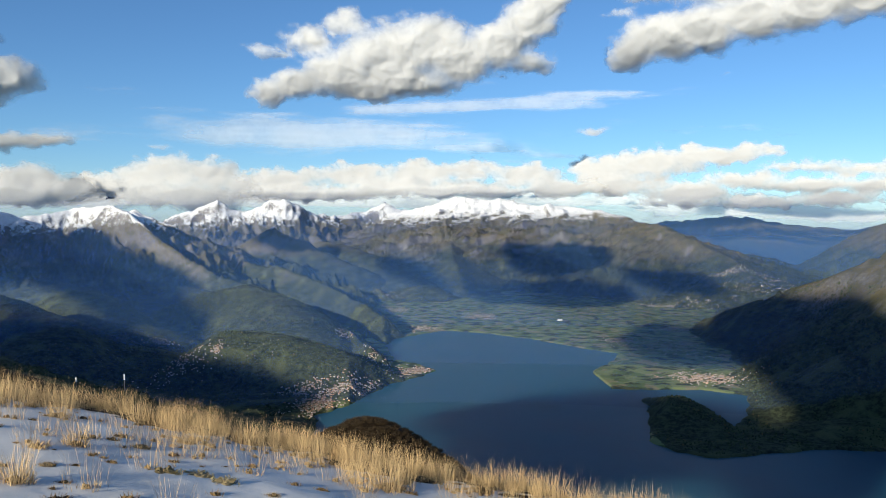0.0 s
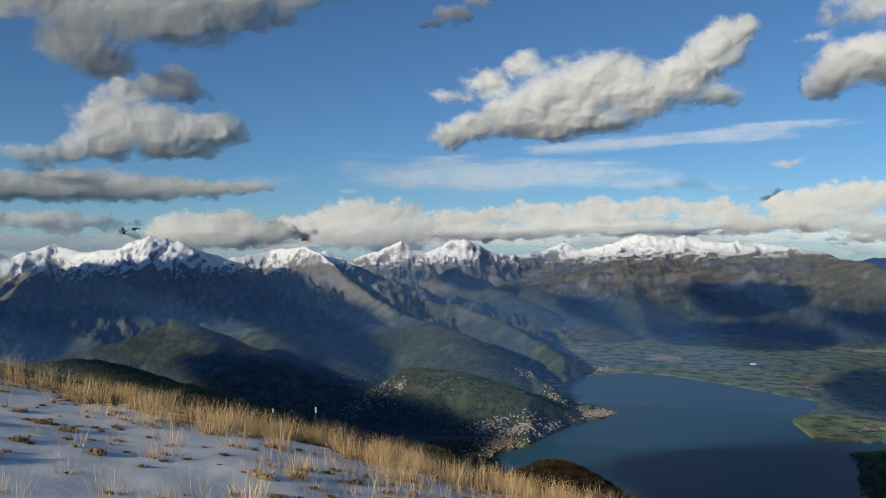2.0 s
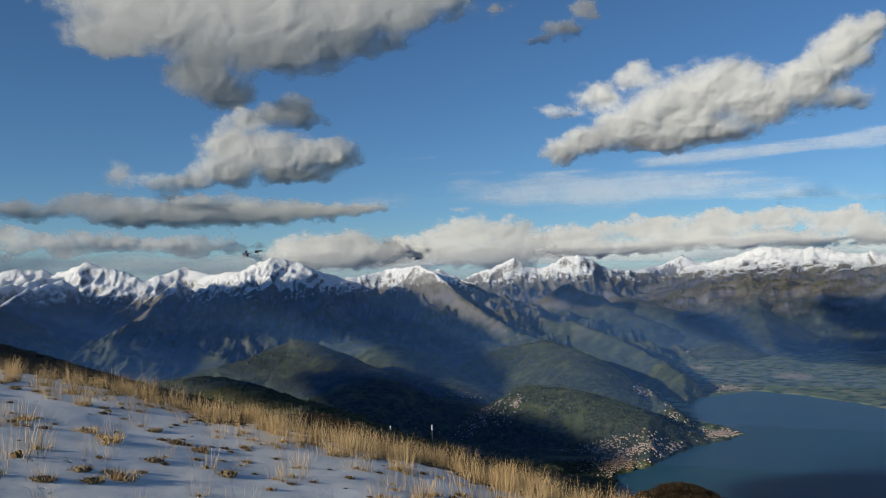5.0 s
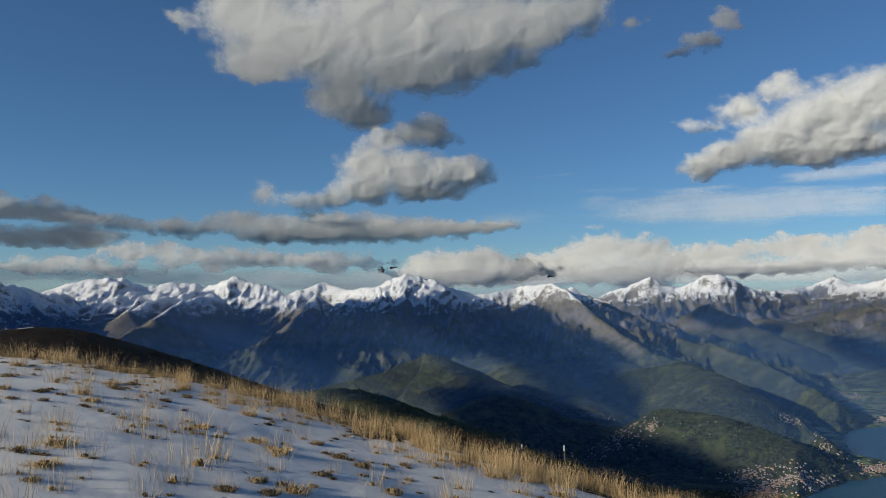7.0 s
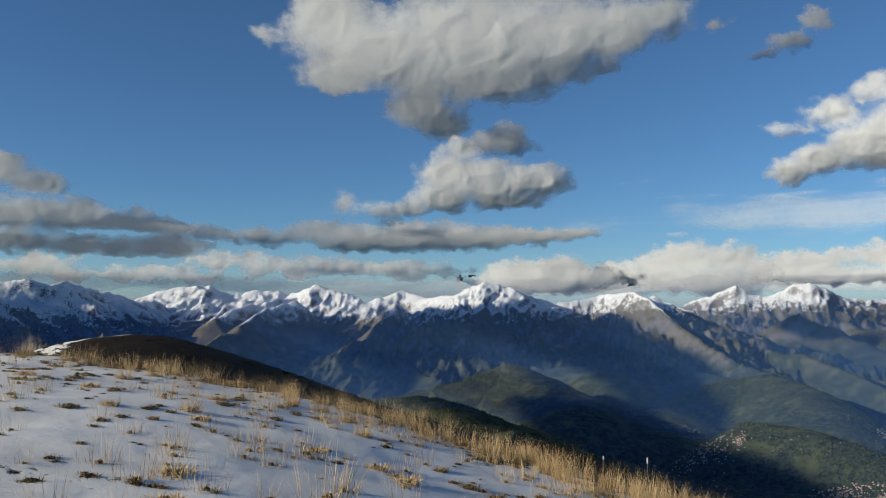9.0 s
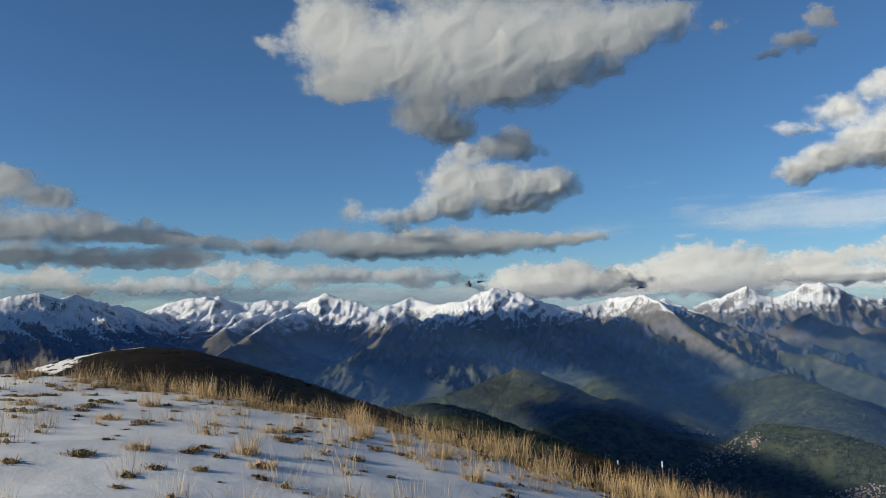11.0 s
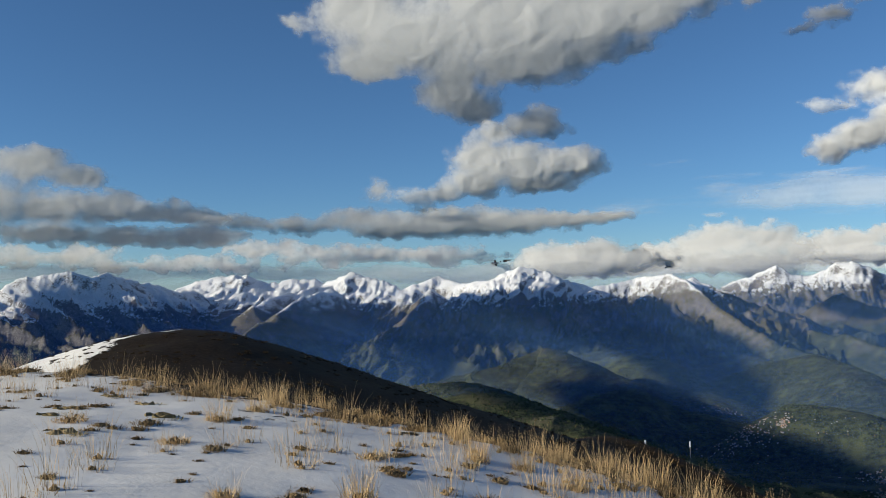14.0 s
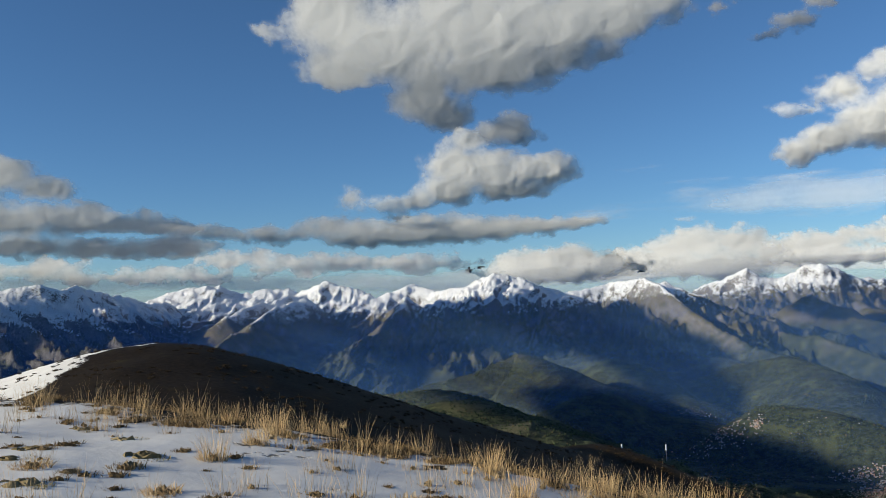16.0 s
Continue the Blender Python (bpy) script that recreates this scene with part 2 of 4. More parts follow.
def ridge_list():
    """Crest lines: (bearing left of +y, angle up, metres away); slope, gully depth and width, raggedness."""
    r = []

    def ridge(label, slope, gully, width, jag, *crest):
        r.append((label, slope, gully, width, jag, np.array([bearing(a, e, d / math.cos(radians(e))) for a, e, d in crest]) + (0, 0, EYE)))

    ridge('snow-dusted rocky mountain with steep shaded ribs', 0.42, 60, 80, 14,
          (65.2, 1.35, 2500), (63.3, 1.86, 2500), (62.1, 1.90, 2500), (61.0, 1.45, 2500), (60.0, 1.82, 2550), (58.1, 1.15, 2650), (55.5, 0.62, 2800), (54.1, 0.19, 2900))
    ridge('long snow-capped alpine range above dark brown slopes', 0.27, 44, 120, 13,
          (55.5, 0.80, 3100), (53.5, 1.27, 3050), (51.2, 1.50, 3050), (49.7, 0.96, 3050), (47.8, 1.17, 3050), (46.0, 0.80, 3050), (43.9, 1.55, 2950), (41.9, 0.90, 2900), (40.4, 0.25, 2850), (38.0, 1.08, 2950), (36.4, 0.51, 2850), (34.6, 0.76, 2750), (32.3, 1.59, 2600), (30.4, 1.16, 2600), (28.7, 0.47, 2650), (27.4, 0.03, 2750), (24.3, 0.65, 2850), (22.4, 0.77, 2700), (20.6, 0.28, 2550))
    ridge('brown grassy mountain spur running down to the lake', 0.62, 16, 110, 5,
          (22.4, 0.95, 2600), (21.2, 0.55, 2500), (19.7, -0.91, 2350), (17.4, -2.66, 2150), (15.2, -3.80, 1950), (11.9, -5.07, 1750), (9.2, -6.28, 1550), (6.2, -8.12, 1380), (4.4, -9.40, 1250))
    ridge('green and brown mountain spur above lakeside villages', 0.58, 16, 110, 5,
          (20.8, 0.66, 2750), (18.9, -0.22, 2700), (17.4, -1.04, 2600), (15.5, -1.82, 2450), (13.7, -2.96, 2300), (11.5, -3.24, 2150), (9.1, -4.17, 2000), (6.8, -5.31, 1850), (5.1, -6.21, 1700), (2.6, -7.75, 1480))
    ridge('dark wooded cone-shaped mountain in cloud shade', 0.45, 14, 90, 2,
          (16.3, -2.09, 2800), (14.0, -1.90, 2750), (12.8, -1.21, 2700), (11.7, -0.69, 2700), (10.4, -1.44, 2700), (9.1, -2.26, 2600), (6.7, -3.25, 2450))
    ridge('far jagged snow-covered twin peaks of grey rock', 0.38, 40, 90, 20,
          (18.6, 0.02, 3350), (17.1, 0.66, 3300), (15.5, 1.20, 3300), (13.8, 0.56, 3300), (12.7, 1.07, 3300), (11.1, 1.46, 3300), (9.4, 0.53, 3350), (7.3, 0.14, 3450), (5.7, 0.54, 3550), (4.1, 1.09, 3550), (2.5, 0.62, 3500))
    ridge('broad grey rock mountain wall with snowy crest', 0.235, 40, 110, 13,
          (2.5, 0.54, 3450), (0.6, 0.94, 3400), (-1.1, 1.54, 3350), (-3.0, 1.26, 3300), (-4.6, 1.33, 3300), (-6.6, 0.94, 3250), (-8.5, 1.05, 3250), (-10.4, 0.62, 3200), (-12.8, 0.07, 3100), (-14.6, -0.39, 2950), (-16.5, -1.11, 2750), (-18.3, -2.04, 2600), (-20.1, -3.07, 2400))
    ridge('grey rocky buttress of the mountain wall', 0.36, 8, 80, 4,
          (0.2, 0.54, 3300), (-0.2, -0.57, 3000), (-0.6, -2.16, 2700), (-1.1, -3.75, 2450))
    ridge('low wooded foothill below the rock wall', 0.35, 20, 90, 3,
          (7.7, -1.75, 2900), (5.7, -2.47, 2700), (3.3, -3.75, 2500), (1.4, -4.74, 2300))
    ridge('reddish rocky cliff shoulder above the valley', 0.4, 26, 70, 5,
          (8.8, -1.55, 3000), (7.3, -1.95, 2850), (5.3, -2.87, 2700), (3.7, -3.67, 2600), (1.8, -4.23, 2450))
    ridge('hazy blue far mountain range of the side valley', 0.25, 50, 160, 8,
          (-13.5, -0.35, 4200), (-16.1, -0.08, 4300), (-19.4, 0.11, 4300), (-20.8, -0.00, 4250), (-23.1, -0.37, 4300), (-25.8, -0.57, 4350), (-28.6, -0.42, 4300))
    ridge('low hazy hills along the side valley', 0.35, 20, 120, 3,
          (-15.8, -1.50, 3700), (-18.3, -2.04, 3500), (-20.8, -2.46, 3300), (-23.2, -3.07, 3150))
    ridge('far dark blue mountain at the side valley mouth', 0.35, 40, 140, 6,
          (-23.2, -2.41, 3800), (-24.8, -1.88, 3600), (-26.4, -1.14, 3500), (-27.7, -0.56, 3400), (-29.5, 0.04, 3300), (-32.4, 1.21, 3200))
    ridge('steep dark green mountain flank over the lake', 0.5, 34, 130, 5,
          (-16.2, -7.59, 1800), (-18.0, -6.65, 1720), (-20.1, -5.75, 1650), (-22.5, -4.74, 1580), (-25.2, -3.74, 1500), (-28.6, -2.06, 1420), (-31.9, -0.47, 1350), (-35.2, 0.85, 1300))
    ridge('rounded green wooded hill behind the lakeside town', 0.6, 12, 70, 2,
          (16.9, -9.30, 1275), (16.0, -8.30, 1255), (15.0, -7.70, 1240), (12.7, -7.84, 1220), (10.4, -8.29, 1190), (7.3, -9.41, 1150), (5.0, -10.62, 1090))
    ridge('brown-topped wooded hill in patchy sunlight', 0.50, 10, 80, 2,
          (38.5, -6.37, 1500), (36.0, -5.73, 1500), (33.5, -5.12, 1520), (30.9, -4.10, 1550), (29.1, -4.78, 1480), (27.2, -5.68, 1400), (25.2, -6.54, 1330))
    ridge('wooded round hill half in cloud shade', 0.55, 16, 80, 3,
          (29.1, -4.78, 1900), (27.1, -4.36, 1850), (25.0, -4.21, 1800), (22.8, -5.18, 1700), (21.3, -6.33, 1600), (20.2, -7.27, 1500))
    ridge('green terraced hill with scattered farms', 0.55, 16, 80, 3,
          (17.8, -4.58, 1900), (16.0, -5.02, 1750), (13.7, -4.54, 1750), (12.3, -5.08, 1650), (10.6, -5.96, 1500), (10.2, -6.86, 1400))
    ridge('brown gullied mountain spur below the snow', 0.45, 30, 90, 4,
          (38.5, 0.23, 2700), (39.7, -1.32, 2450), (40.1, -2.48, 2250), (38.5, -3.29, 2100), (37.0, -4.48, 1900), (35.4, -5.09, 1800))
    ridge('brown rock spur dusted with snow', 0.45, 30, 90, 6,
          (50.8, -0.69, 2500), (48.9, 0.08, 2650), (47.0, 0.52, 2800), (45.5, 0.66, 2900))
    ridge('brown rocky mountain shoulder with pale cliffs', 0.45, 30, 90, 4,
          (52.3, -3.47, 1900), (50.5, -1.85, 2150), (49.0, -1.15, 2300), (47.4, -0.13, 2500), (45.5, 0.47, 2700))
    ridge('low wooded shoulder above the valley village', 0.4, 12, 60, 2,
          (40.2, -6.54, 1100), (37.0, -6.36, 1080), (34.3, -7.33, 1000), (31.2, -8.55, 930), (28.2, -9.90, 850))
    ridge('dark forested slope below the summit', 0.45, 10, 50, 2,
          (45.6, -5.53, 900), (42.5, -6.14, 850), (38.3, -7.58, 800), (34.4, -8.85, 760), (30.5, -8.75, 720), (26.7, -9.91, 720), (23.8, -11.0, 760), (21.5, -11.25, 800), (19.0, -12.3, 790), (16.0, -12.7, 820), (13.5, -13.1, 870), (11.8, -13.8, 900))
    ridge('green valley bench with a village', 0.35, 10, 60, 1,
          (36.3, -7.27, 1500), (32.4, -7.00, 1500), (28.5, -7.46, 1400), (24.7, -8.07, 1350), (21.0, -8.44, 1300))
    ridge('dark wooded shoulder falling to the lake shore', 0.5, 14, 60, 2,
          (-36.0, -3.5, 1150), (-31.0, -6.0, 1130), (-27.0, -8.5, 1100), (-24.0, -10.6, 1060), (-21.6, -12.4, 1020))
    ridge('dark wooded peninsula in the lake', 0.3, 4, 40, 1,
          (-14.0, -12.26, 1010), (-15.5, -12.03, 1000), (-17.0, -12.79, 960), (-18.8, -13.75, 920), (-20.6, -13.96, 930), (-23.4, -13.52, 950), (-26.6, -12.66, 980), (-28.8, -12.08, 1000))
    return r


SHORE = [(8.9, 963), (6.9, 1001), (5.3, 1062), (3.8, 1133), (1.8, 1180), (0.5, 1227), (1.8, 1285), (3.4, 1322), (4.0, 1477), (3.4, 1558), (1.8, 1610), (-0.2, 1674), (-3.0, 1634), (-6.6, 1553), (-10.1, 1459), (-12.2, 1419), (-11.9, 1340), (-10.5, 1257), (-11.7, 1124), (-14.4, 1129), (-17.7, 1148), (-20.7, 1132), (-20.7, 1017), (-19.9, 952), (-17.2, 1057), (-15.5, 1089), (-14.0, 1070), (-14.3, 968), (-14.4, 869), (-16.3, 835), (-18.5, 820), (-22.4, 862), (-25.7, 900), (-28.8, 915), (-34.2, 903),
         (-45, 500), (-20, 450), (0, 550), (9, 750)]


def lake_distance(x, y):
    """Metres from the shore line, negative on the water."""
    p = np.array([bearing(a, 0, d)[:2] for a, d in SHORE])
    best, inside = np.full(x.shape, 1e9), np.zeros(x.shape, bool)
    for (ax, ay), (bx, by) in zip(p, np.roll(p, -1, 0)):
        ex, ey = bx - ax, by - ay
        t = np.clip(((x - ax) * ex + (y - ay) * ey) / (ex * ex + ey * ey), 0, 1)
        best = np.minimum(best, np.hypot(x - ax - t * ex, y - ay - t * ey))
        cross = ((ay > y) != (by > y)) & (x < ex * (y - ay) / (ey if abs(ey) > 1e-9 else 1e-9) + ax)
        inside ^= cross
    return np.where(inside, -best, best)


RIDGES = ridge_list()


def land_height(x, y):
    """Height of the country and which ridge (or -1 for the valley floor) it belongs to."""
    wx, wy = x + 22 * fbm(x / 160, y / 160, 3, 40), y + 22 * fbm(x / 160, y / 160, 3, 50)
    h = LAKE_Z + 2.0 + 1.2 * fbm(x / 90, y / 90, 3, 60) + np.maximum(0, y - 2000) * 0.012
    which = np.full(x.shape, -1)
    shape = x.shape
    x, y, wx, wy, h, which = (a.ravel() for a in (x, y, wx, wy, h, which))
    for k, (label, slope, gully, width, jag, crest) in enumerate(RIDGES):
        reach = (crest[:, 2].max() + 20 - LAKE_Z) / slope + 80
        lo, hi = crest.min(0) - reach, crest.max(0) + reach
        sub = np.flatnonzero((x > lo[0]) & (x < hi[0]) & (y > lo[1]) & (y < hi[1]))
        if not len(sub):
            continue
        X, Y, WX, WY = x[sub], y[sub], wx[sub], wy[sub]
        near, zc = np.full(X.shape, 1e9), np.zeros(X.shape)
        soft_w, soft_z = np.zeros(X.shape), np.zeros(X.shape)
        for a, b in zip(crest[:-1], crest[1:]):
            ex, ey = b[0] - a[0], b[1] - a[1]
            ll = math.hypot(ex, ey)
            t = np.clip(((WX - a[0]) * ex + (WY - a[1]) * ey) / (ll * ll), 0, 1)
            # the crest itself stays where it is: the warp fades towards it
            d = np.hypot(WX - a[0] - t * ex, WY - a[1] - t * ey)
            d0 = np.hypot(X - a[0] - t * ex, Y - a[1] - t * ey)
            d = np.where(d0 < 60, d0 + (d - d0) * smooth(0, 60, d0), d)
            zs, m, w = a[2] + t * (b[2] - a[2]), d < near, np.exp(-d / 45) * ll
            near, zc = np.where(m, d, near), np.where(m, zs, zc)
            soft_w, soft_z = soft_w + w, soft_z + w * zs
        zc = zc + (soft_z / np.maximum(soft_w, 1e-30) - zc) * smooth(15, 110, near)
        chord = crest[-1, :2] - crest[0, :2]
        chord = chord / np.hypot(*chord)
        run = WX * chord[0] + WY * chord[1]
        near_by = near < reach
        sub, X, Y, near, zc, run = sub[near_by], X[near_by], Y[near_by], near[near_by], zc[near_by], run[near_by]
        g = ridged(run / width + 9.1 * k, near / (2.6 * width) + 0.4, 4, 70 + 5 * k)
        deep = smooth(0, 2.2 * width, near)
        fall = near + 70 * (1 - np.exp(-near / 70)) if jag > 3 else 1.4 * (np.sqrt(near * near + 3600) - 60)
        if jag > 11:                                   # sharp ribs and couloirs under the rocky crests
            rib = ridged(run / (0.28 * width) + 4.7 * k, near / width, 3, 140 + 5 * k, 0.55)
            fall = fall + 17 / slope * (0.85 - rib) * smooth(4, 70, near)
        z = zc - slope * fall + 0.6 * jag * (ridged(X / 60, Y / 60, 3, 200 + k) - 0.72) * (1 - 0.6 * deep)
        z = z - 1.5 * gully * (0.85 - g) * deep
        m = z > h[sub]
        h[sub[m]], which[sub[m]] = z[m], k
    x, y, wx, wy, h, which = (a.reshape(shape) for a in (x, y, wx, wy, h, which))
    far = np.hypot(x, y)
    rug = np.where(which >= 0, 1.0, 0.0) * np.clip((h - LAKE_Z) / 110, 0, 1) * np.clip((far - 1650) / 1200, 0.10, 1.2)
    h = h + rug * 20 * (ridged(wx / 210, wy / 210, 5, 310, 0.52) - 0.66)
    h = h + rug * np.clip((h + 90) / 70, 0.15, 1) * 9 * (ridged(wx / 75, wy / 75, 4, 330, 0.5) - 0.66)
    crag = np.clip((h + 90) / 70, 0.05, 1) * np.clip((far - 1900) / 500, 0, 1) * (which >= 0)
    h = h + crag * (4 * (ridged(x / 46, y / 46, 4, 350, 0.55) - 0.66) + 3 * (ridged(x / 17, y / 17, 2, 360, 0.5) - 0.66))
    h = h + np.where(which >= 0, 1.0, 0.1) * fbm(x / 24, y / 24, 4, 300) * np.clip(far / 700, 0.6, 1.1)
    sd = lake_distance(x, y)
    sd = sd + 6 * fbm(x / 30, y / 30, 3, 400)
    h = np.where(sd > 0, np.minimum(h, LAKE_Z + 0.6 + 0.75 * sd), LAKE_Z - 0.4 + 0.3 * np.maximum(sd, -40))
    # woods, not fields, on the peninsula and on the near shore below the summit
    low = (which < 0) & (sd > 0)
    which = np.where(low & (x > 225) & (far < 1130), len(RIDGES) - 1, which)
    which = np.where(low & (x < -140 - 0.25 * np.maximum(0, far - 1000)) & (far < 1300), 22, which)
    return h, np.where(sd > 0, which, -1)


def build_country():
    cols, rows = 1250, 680
    az = np.radians(np.linspace(-36, 72, cols))
    rad = 330 * (4500 / 330) ** np.linspace(0, 1, rows)
    A, R = np.meshgrid(az, rad)
    x, y = -np.sin(A) * R, np.cos(A) * R
    z, which = land_height(x, y)
    verts = np.stack([x, y, z], -1).reshape(-1, 3)
    faces = grid_faces(rows, cols)[:, ::-1]
    owner = which.reshape(-1)[faces]
    owner = np.sort(owner, 1)[:, 2]
    for k in range(-1, len(RIDGES)):
        f = faces[owner == k]
        if not len(f):
            continue
        v, f, _ = kept(verts, f)
        if k < 0:
            ob = mesh_from("valley_floor", v, f, FLOOR)
            tagged(ob, "flat valley floor with small green and straw fields", "valley", kind="structure")
        else:
            ob = mesh_from("mountain", v, f, TERRAIN)
            tagged(ob, RIDGES[k][0], "mountain", "mountains round the lake")
    # the rest of the sheet, out of sight: low land to the horizon all round
    a2, r2 = np.meshgrid(np.radians(np.linspace(72, 324, 64)), np.array([60, 330, 900, 1800, 3000, 4900.0]))
    v = np.stack([-np.sin(a2) * r2, np.cos(a2) * r2, np.where(r2 < 100, -40.0, LAKE_Z + 4 + 40 * np.sin(5 * a2) ** 2)], -1).reshape(-1, 3)
    tagged(mesh_from("ground", v, grid_faces(6, 64)[:, ::-1], TERRAIN), "wooded low country reaching to the horizon", "ground", kind="structure")
    a3, r3 = np.meshgrid(np.radians(np.linspace(-75, 75, 40)), np.array([300, 1500, 3000, 4950.0]))
    v = np.stack([-np.sin(a3) * r3, np.cos(a3) * r3, np.full(a3.shape, LAKE_Z)], -1).reshape(-1, 3)
    tagged(mesh_from("water", v, grid_faces(4, 40)[:, ::-1], WATER), "calm blue-grey lake water between the mountains", "lake", kind="structure")


build_country()


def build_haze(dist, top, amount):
    """A curved sheet tinted as valley haze, thinning out upwards."""
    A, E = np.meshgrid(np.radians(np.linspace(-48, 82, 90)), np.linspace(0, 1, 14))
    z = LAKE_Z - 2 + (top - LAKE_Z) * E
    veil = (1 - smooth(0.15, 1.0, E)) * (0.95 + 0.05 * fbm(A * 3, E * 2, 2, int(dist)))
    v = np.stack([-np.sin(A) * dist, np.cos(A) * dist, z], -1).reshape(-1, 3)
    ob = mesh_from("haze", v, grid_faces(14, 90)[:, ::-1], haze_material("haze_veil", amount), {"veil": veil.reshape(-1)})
    return tagged(ob, "thin blue-tinted sheet standing in for valley haze", "haze", "haze over the lake", kind="structure")


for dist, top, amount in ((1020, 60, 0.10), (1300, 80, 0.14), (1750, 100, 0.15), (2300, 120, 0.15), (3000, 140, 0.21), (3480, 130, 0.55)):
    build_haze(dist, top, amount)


# ---- clouds ----
def cloud(label, az0, az1, el0, el1, puffs, dist=4300.0, seed=0, rough=0.42, depth=120.0, mat=CLOUD, streak=1.0, px=0.085):
    """A thin cloud sheet with a slightly bulging front. puffs: (bearing, angle up, half width, half height, weight)."""
    cols, rows = int((az1 - az0) / px), int((el1 - el0) / px)
    A, E = np.meshgrid(np.linspace(az0, az1, cols), np.linspace(el0, el1, rows))
    wa = A + 0.9 * streak * fbm(A / (2.2 * streak), E / 1.8, 3, seed + 3)
    we = E + 0.5 * fbm(A / (2.0 * streak), E / 1.8, 3, seed + 6)
    sa, se = A + 0.6 * streak * perlin(A / (2.4 * streak), E / 2.0, seed + 3), E + 0.3 * perlin(A / (2.4 * streak), E / 2.0, seed + 6)
    M, S = np.zeros(A.shape), np.zeros(A.shape)
    for a, e, ra, re, w in puffs:
        de = (we - e) / re
        de = np.where(de < 0, de * 1.25, de)          # flatter below than above
        ds = (se - e) / re
        ds = np.where(ds < 0, ds * 1.1, ds)
        S = S + w * np.exp(-1.0 * (((sa - a) / ra) ** 2 + ds ** 2))
        M = M + w * np.exp(-1.25 * (((wa - a) / ra) ** 2 + de ** 2) ** 1.4)
    body = np.minimum(M, 1.0) + 0.25 * np.log1p(np.maximum(M - 1.0, 0))
    n = fbm(A / (2.2 * streak), E / 1.5, 6, seed + 10, 0.60)
    D = body - 0.34 + rough * n * np.clip(1.25 - body, 0.25, 1)
    edge = np.minimum(np.minimum(A - az0, az1 - A) / 1.0, np.minimum(E - el0, el1 - E) / 0.5)
    D = np.minimum(D, edge)
    bil = fbm(sa / (2.0 * streak), E / 1.4, 3, seed + 40, 0.42)
    T = np.log1p(1.6 * S) + (10.0 / depth) * bil * smooth(0.15, 0.8, S)
    R = dist - depth * 0.85 * T
    a, e = np.radians(A), np.radians(E)
    verts = np.stack([-np.sin(a) * np.cos(e) * R, np.cos(a) * np.cos(e) * R, np.sin(e) * R + EYE], -1).reshape(-1, 3)
    f = grid_faces(rows, cols)
    f = f[(D.reshape(-1)[f] > -0.02).any(1)]
    v, f, at = kept(verts, f, {"body": np.maximum(D, 0).reshape(-1)})
    return tagged(mesh_from("cloud", v, f, mat, at), label, "cloud", "clouds in the sky")


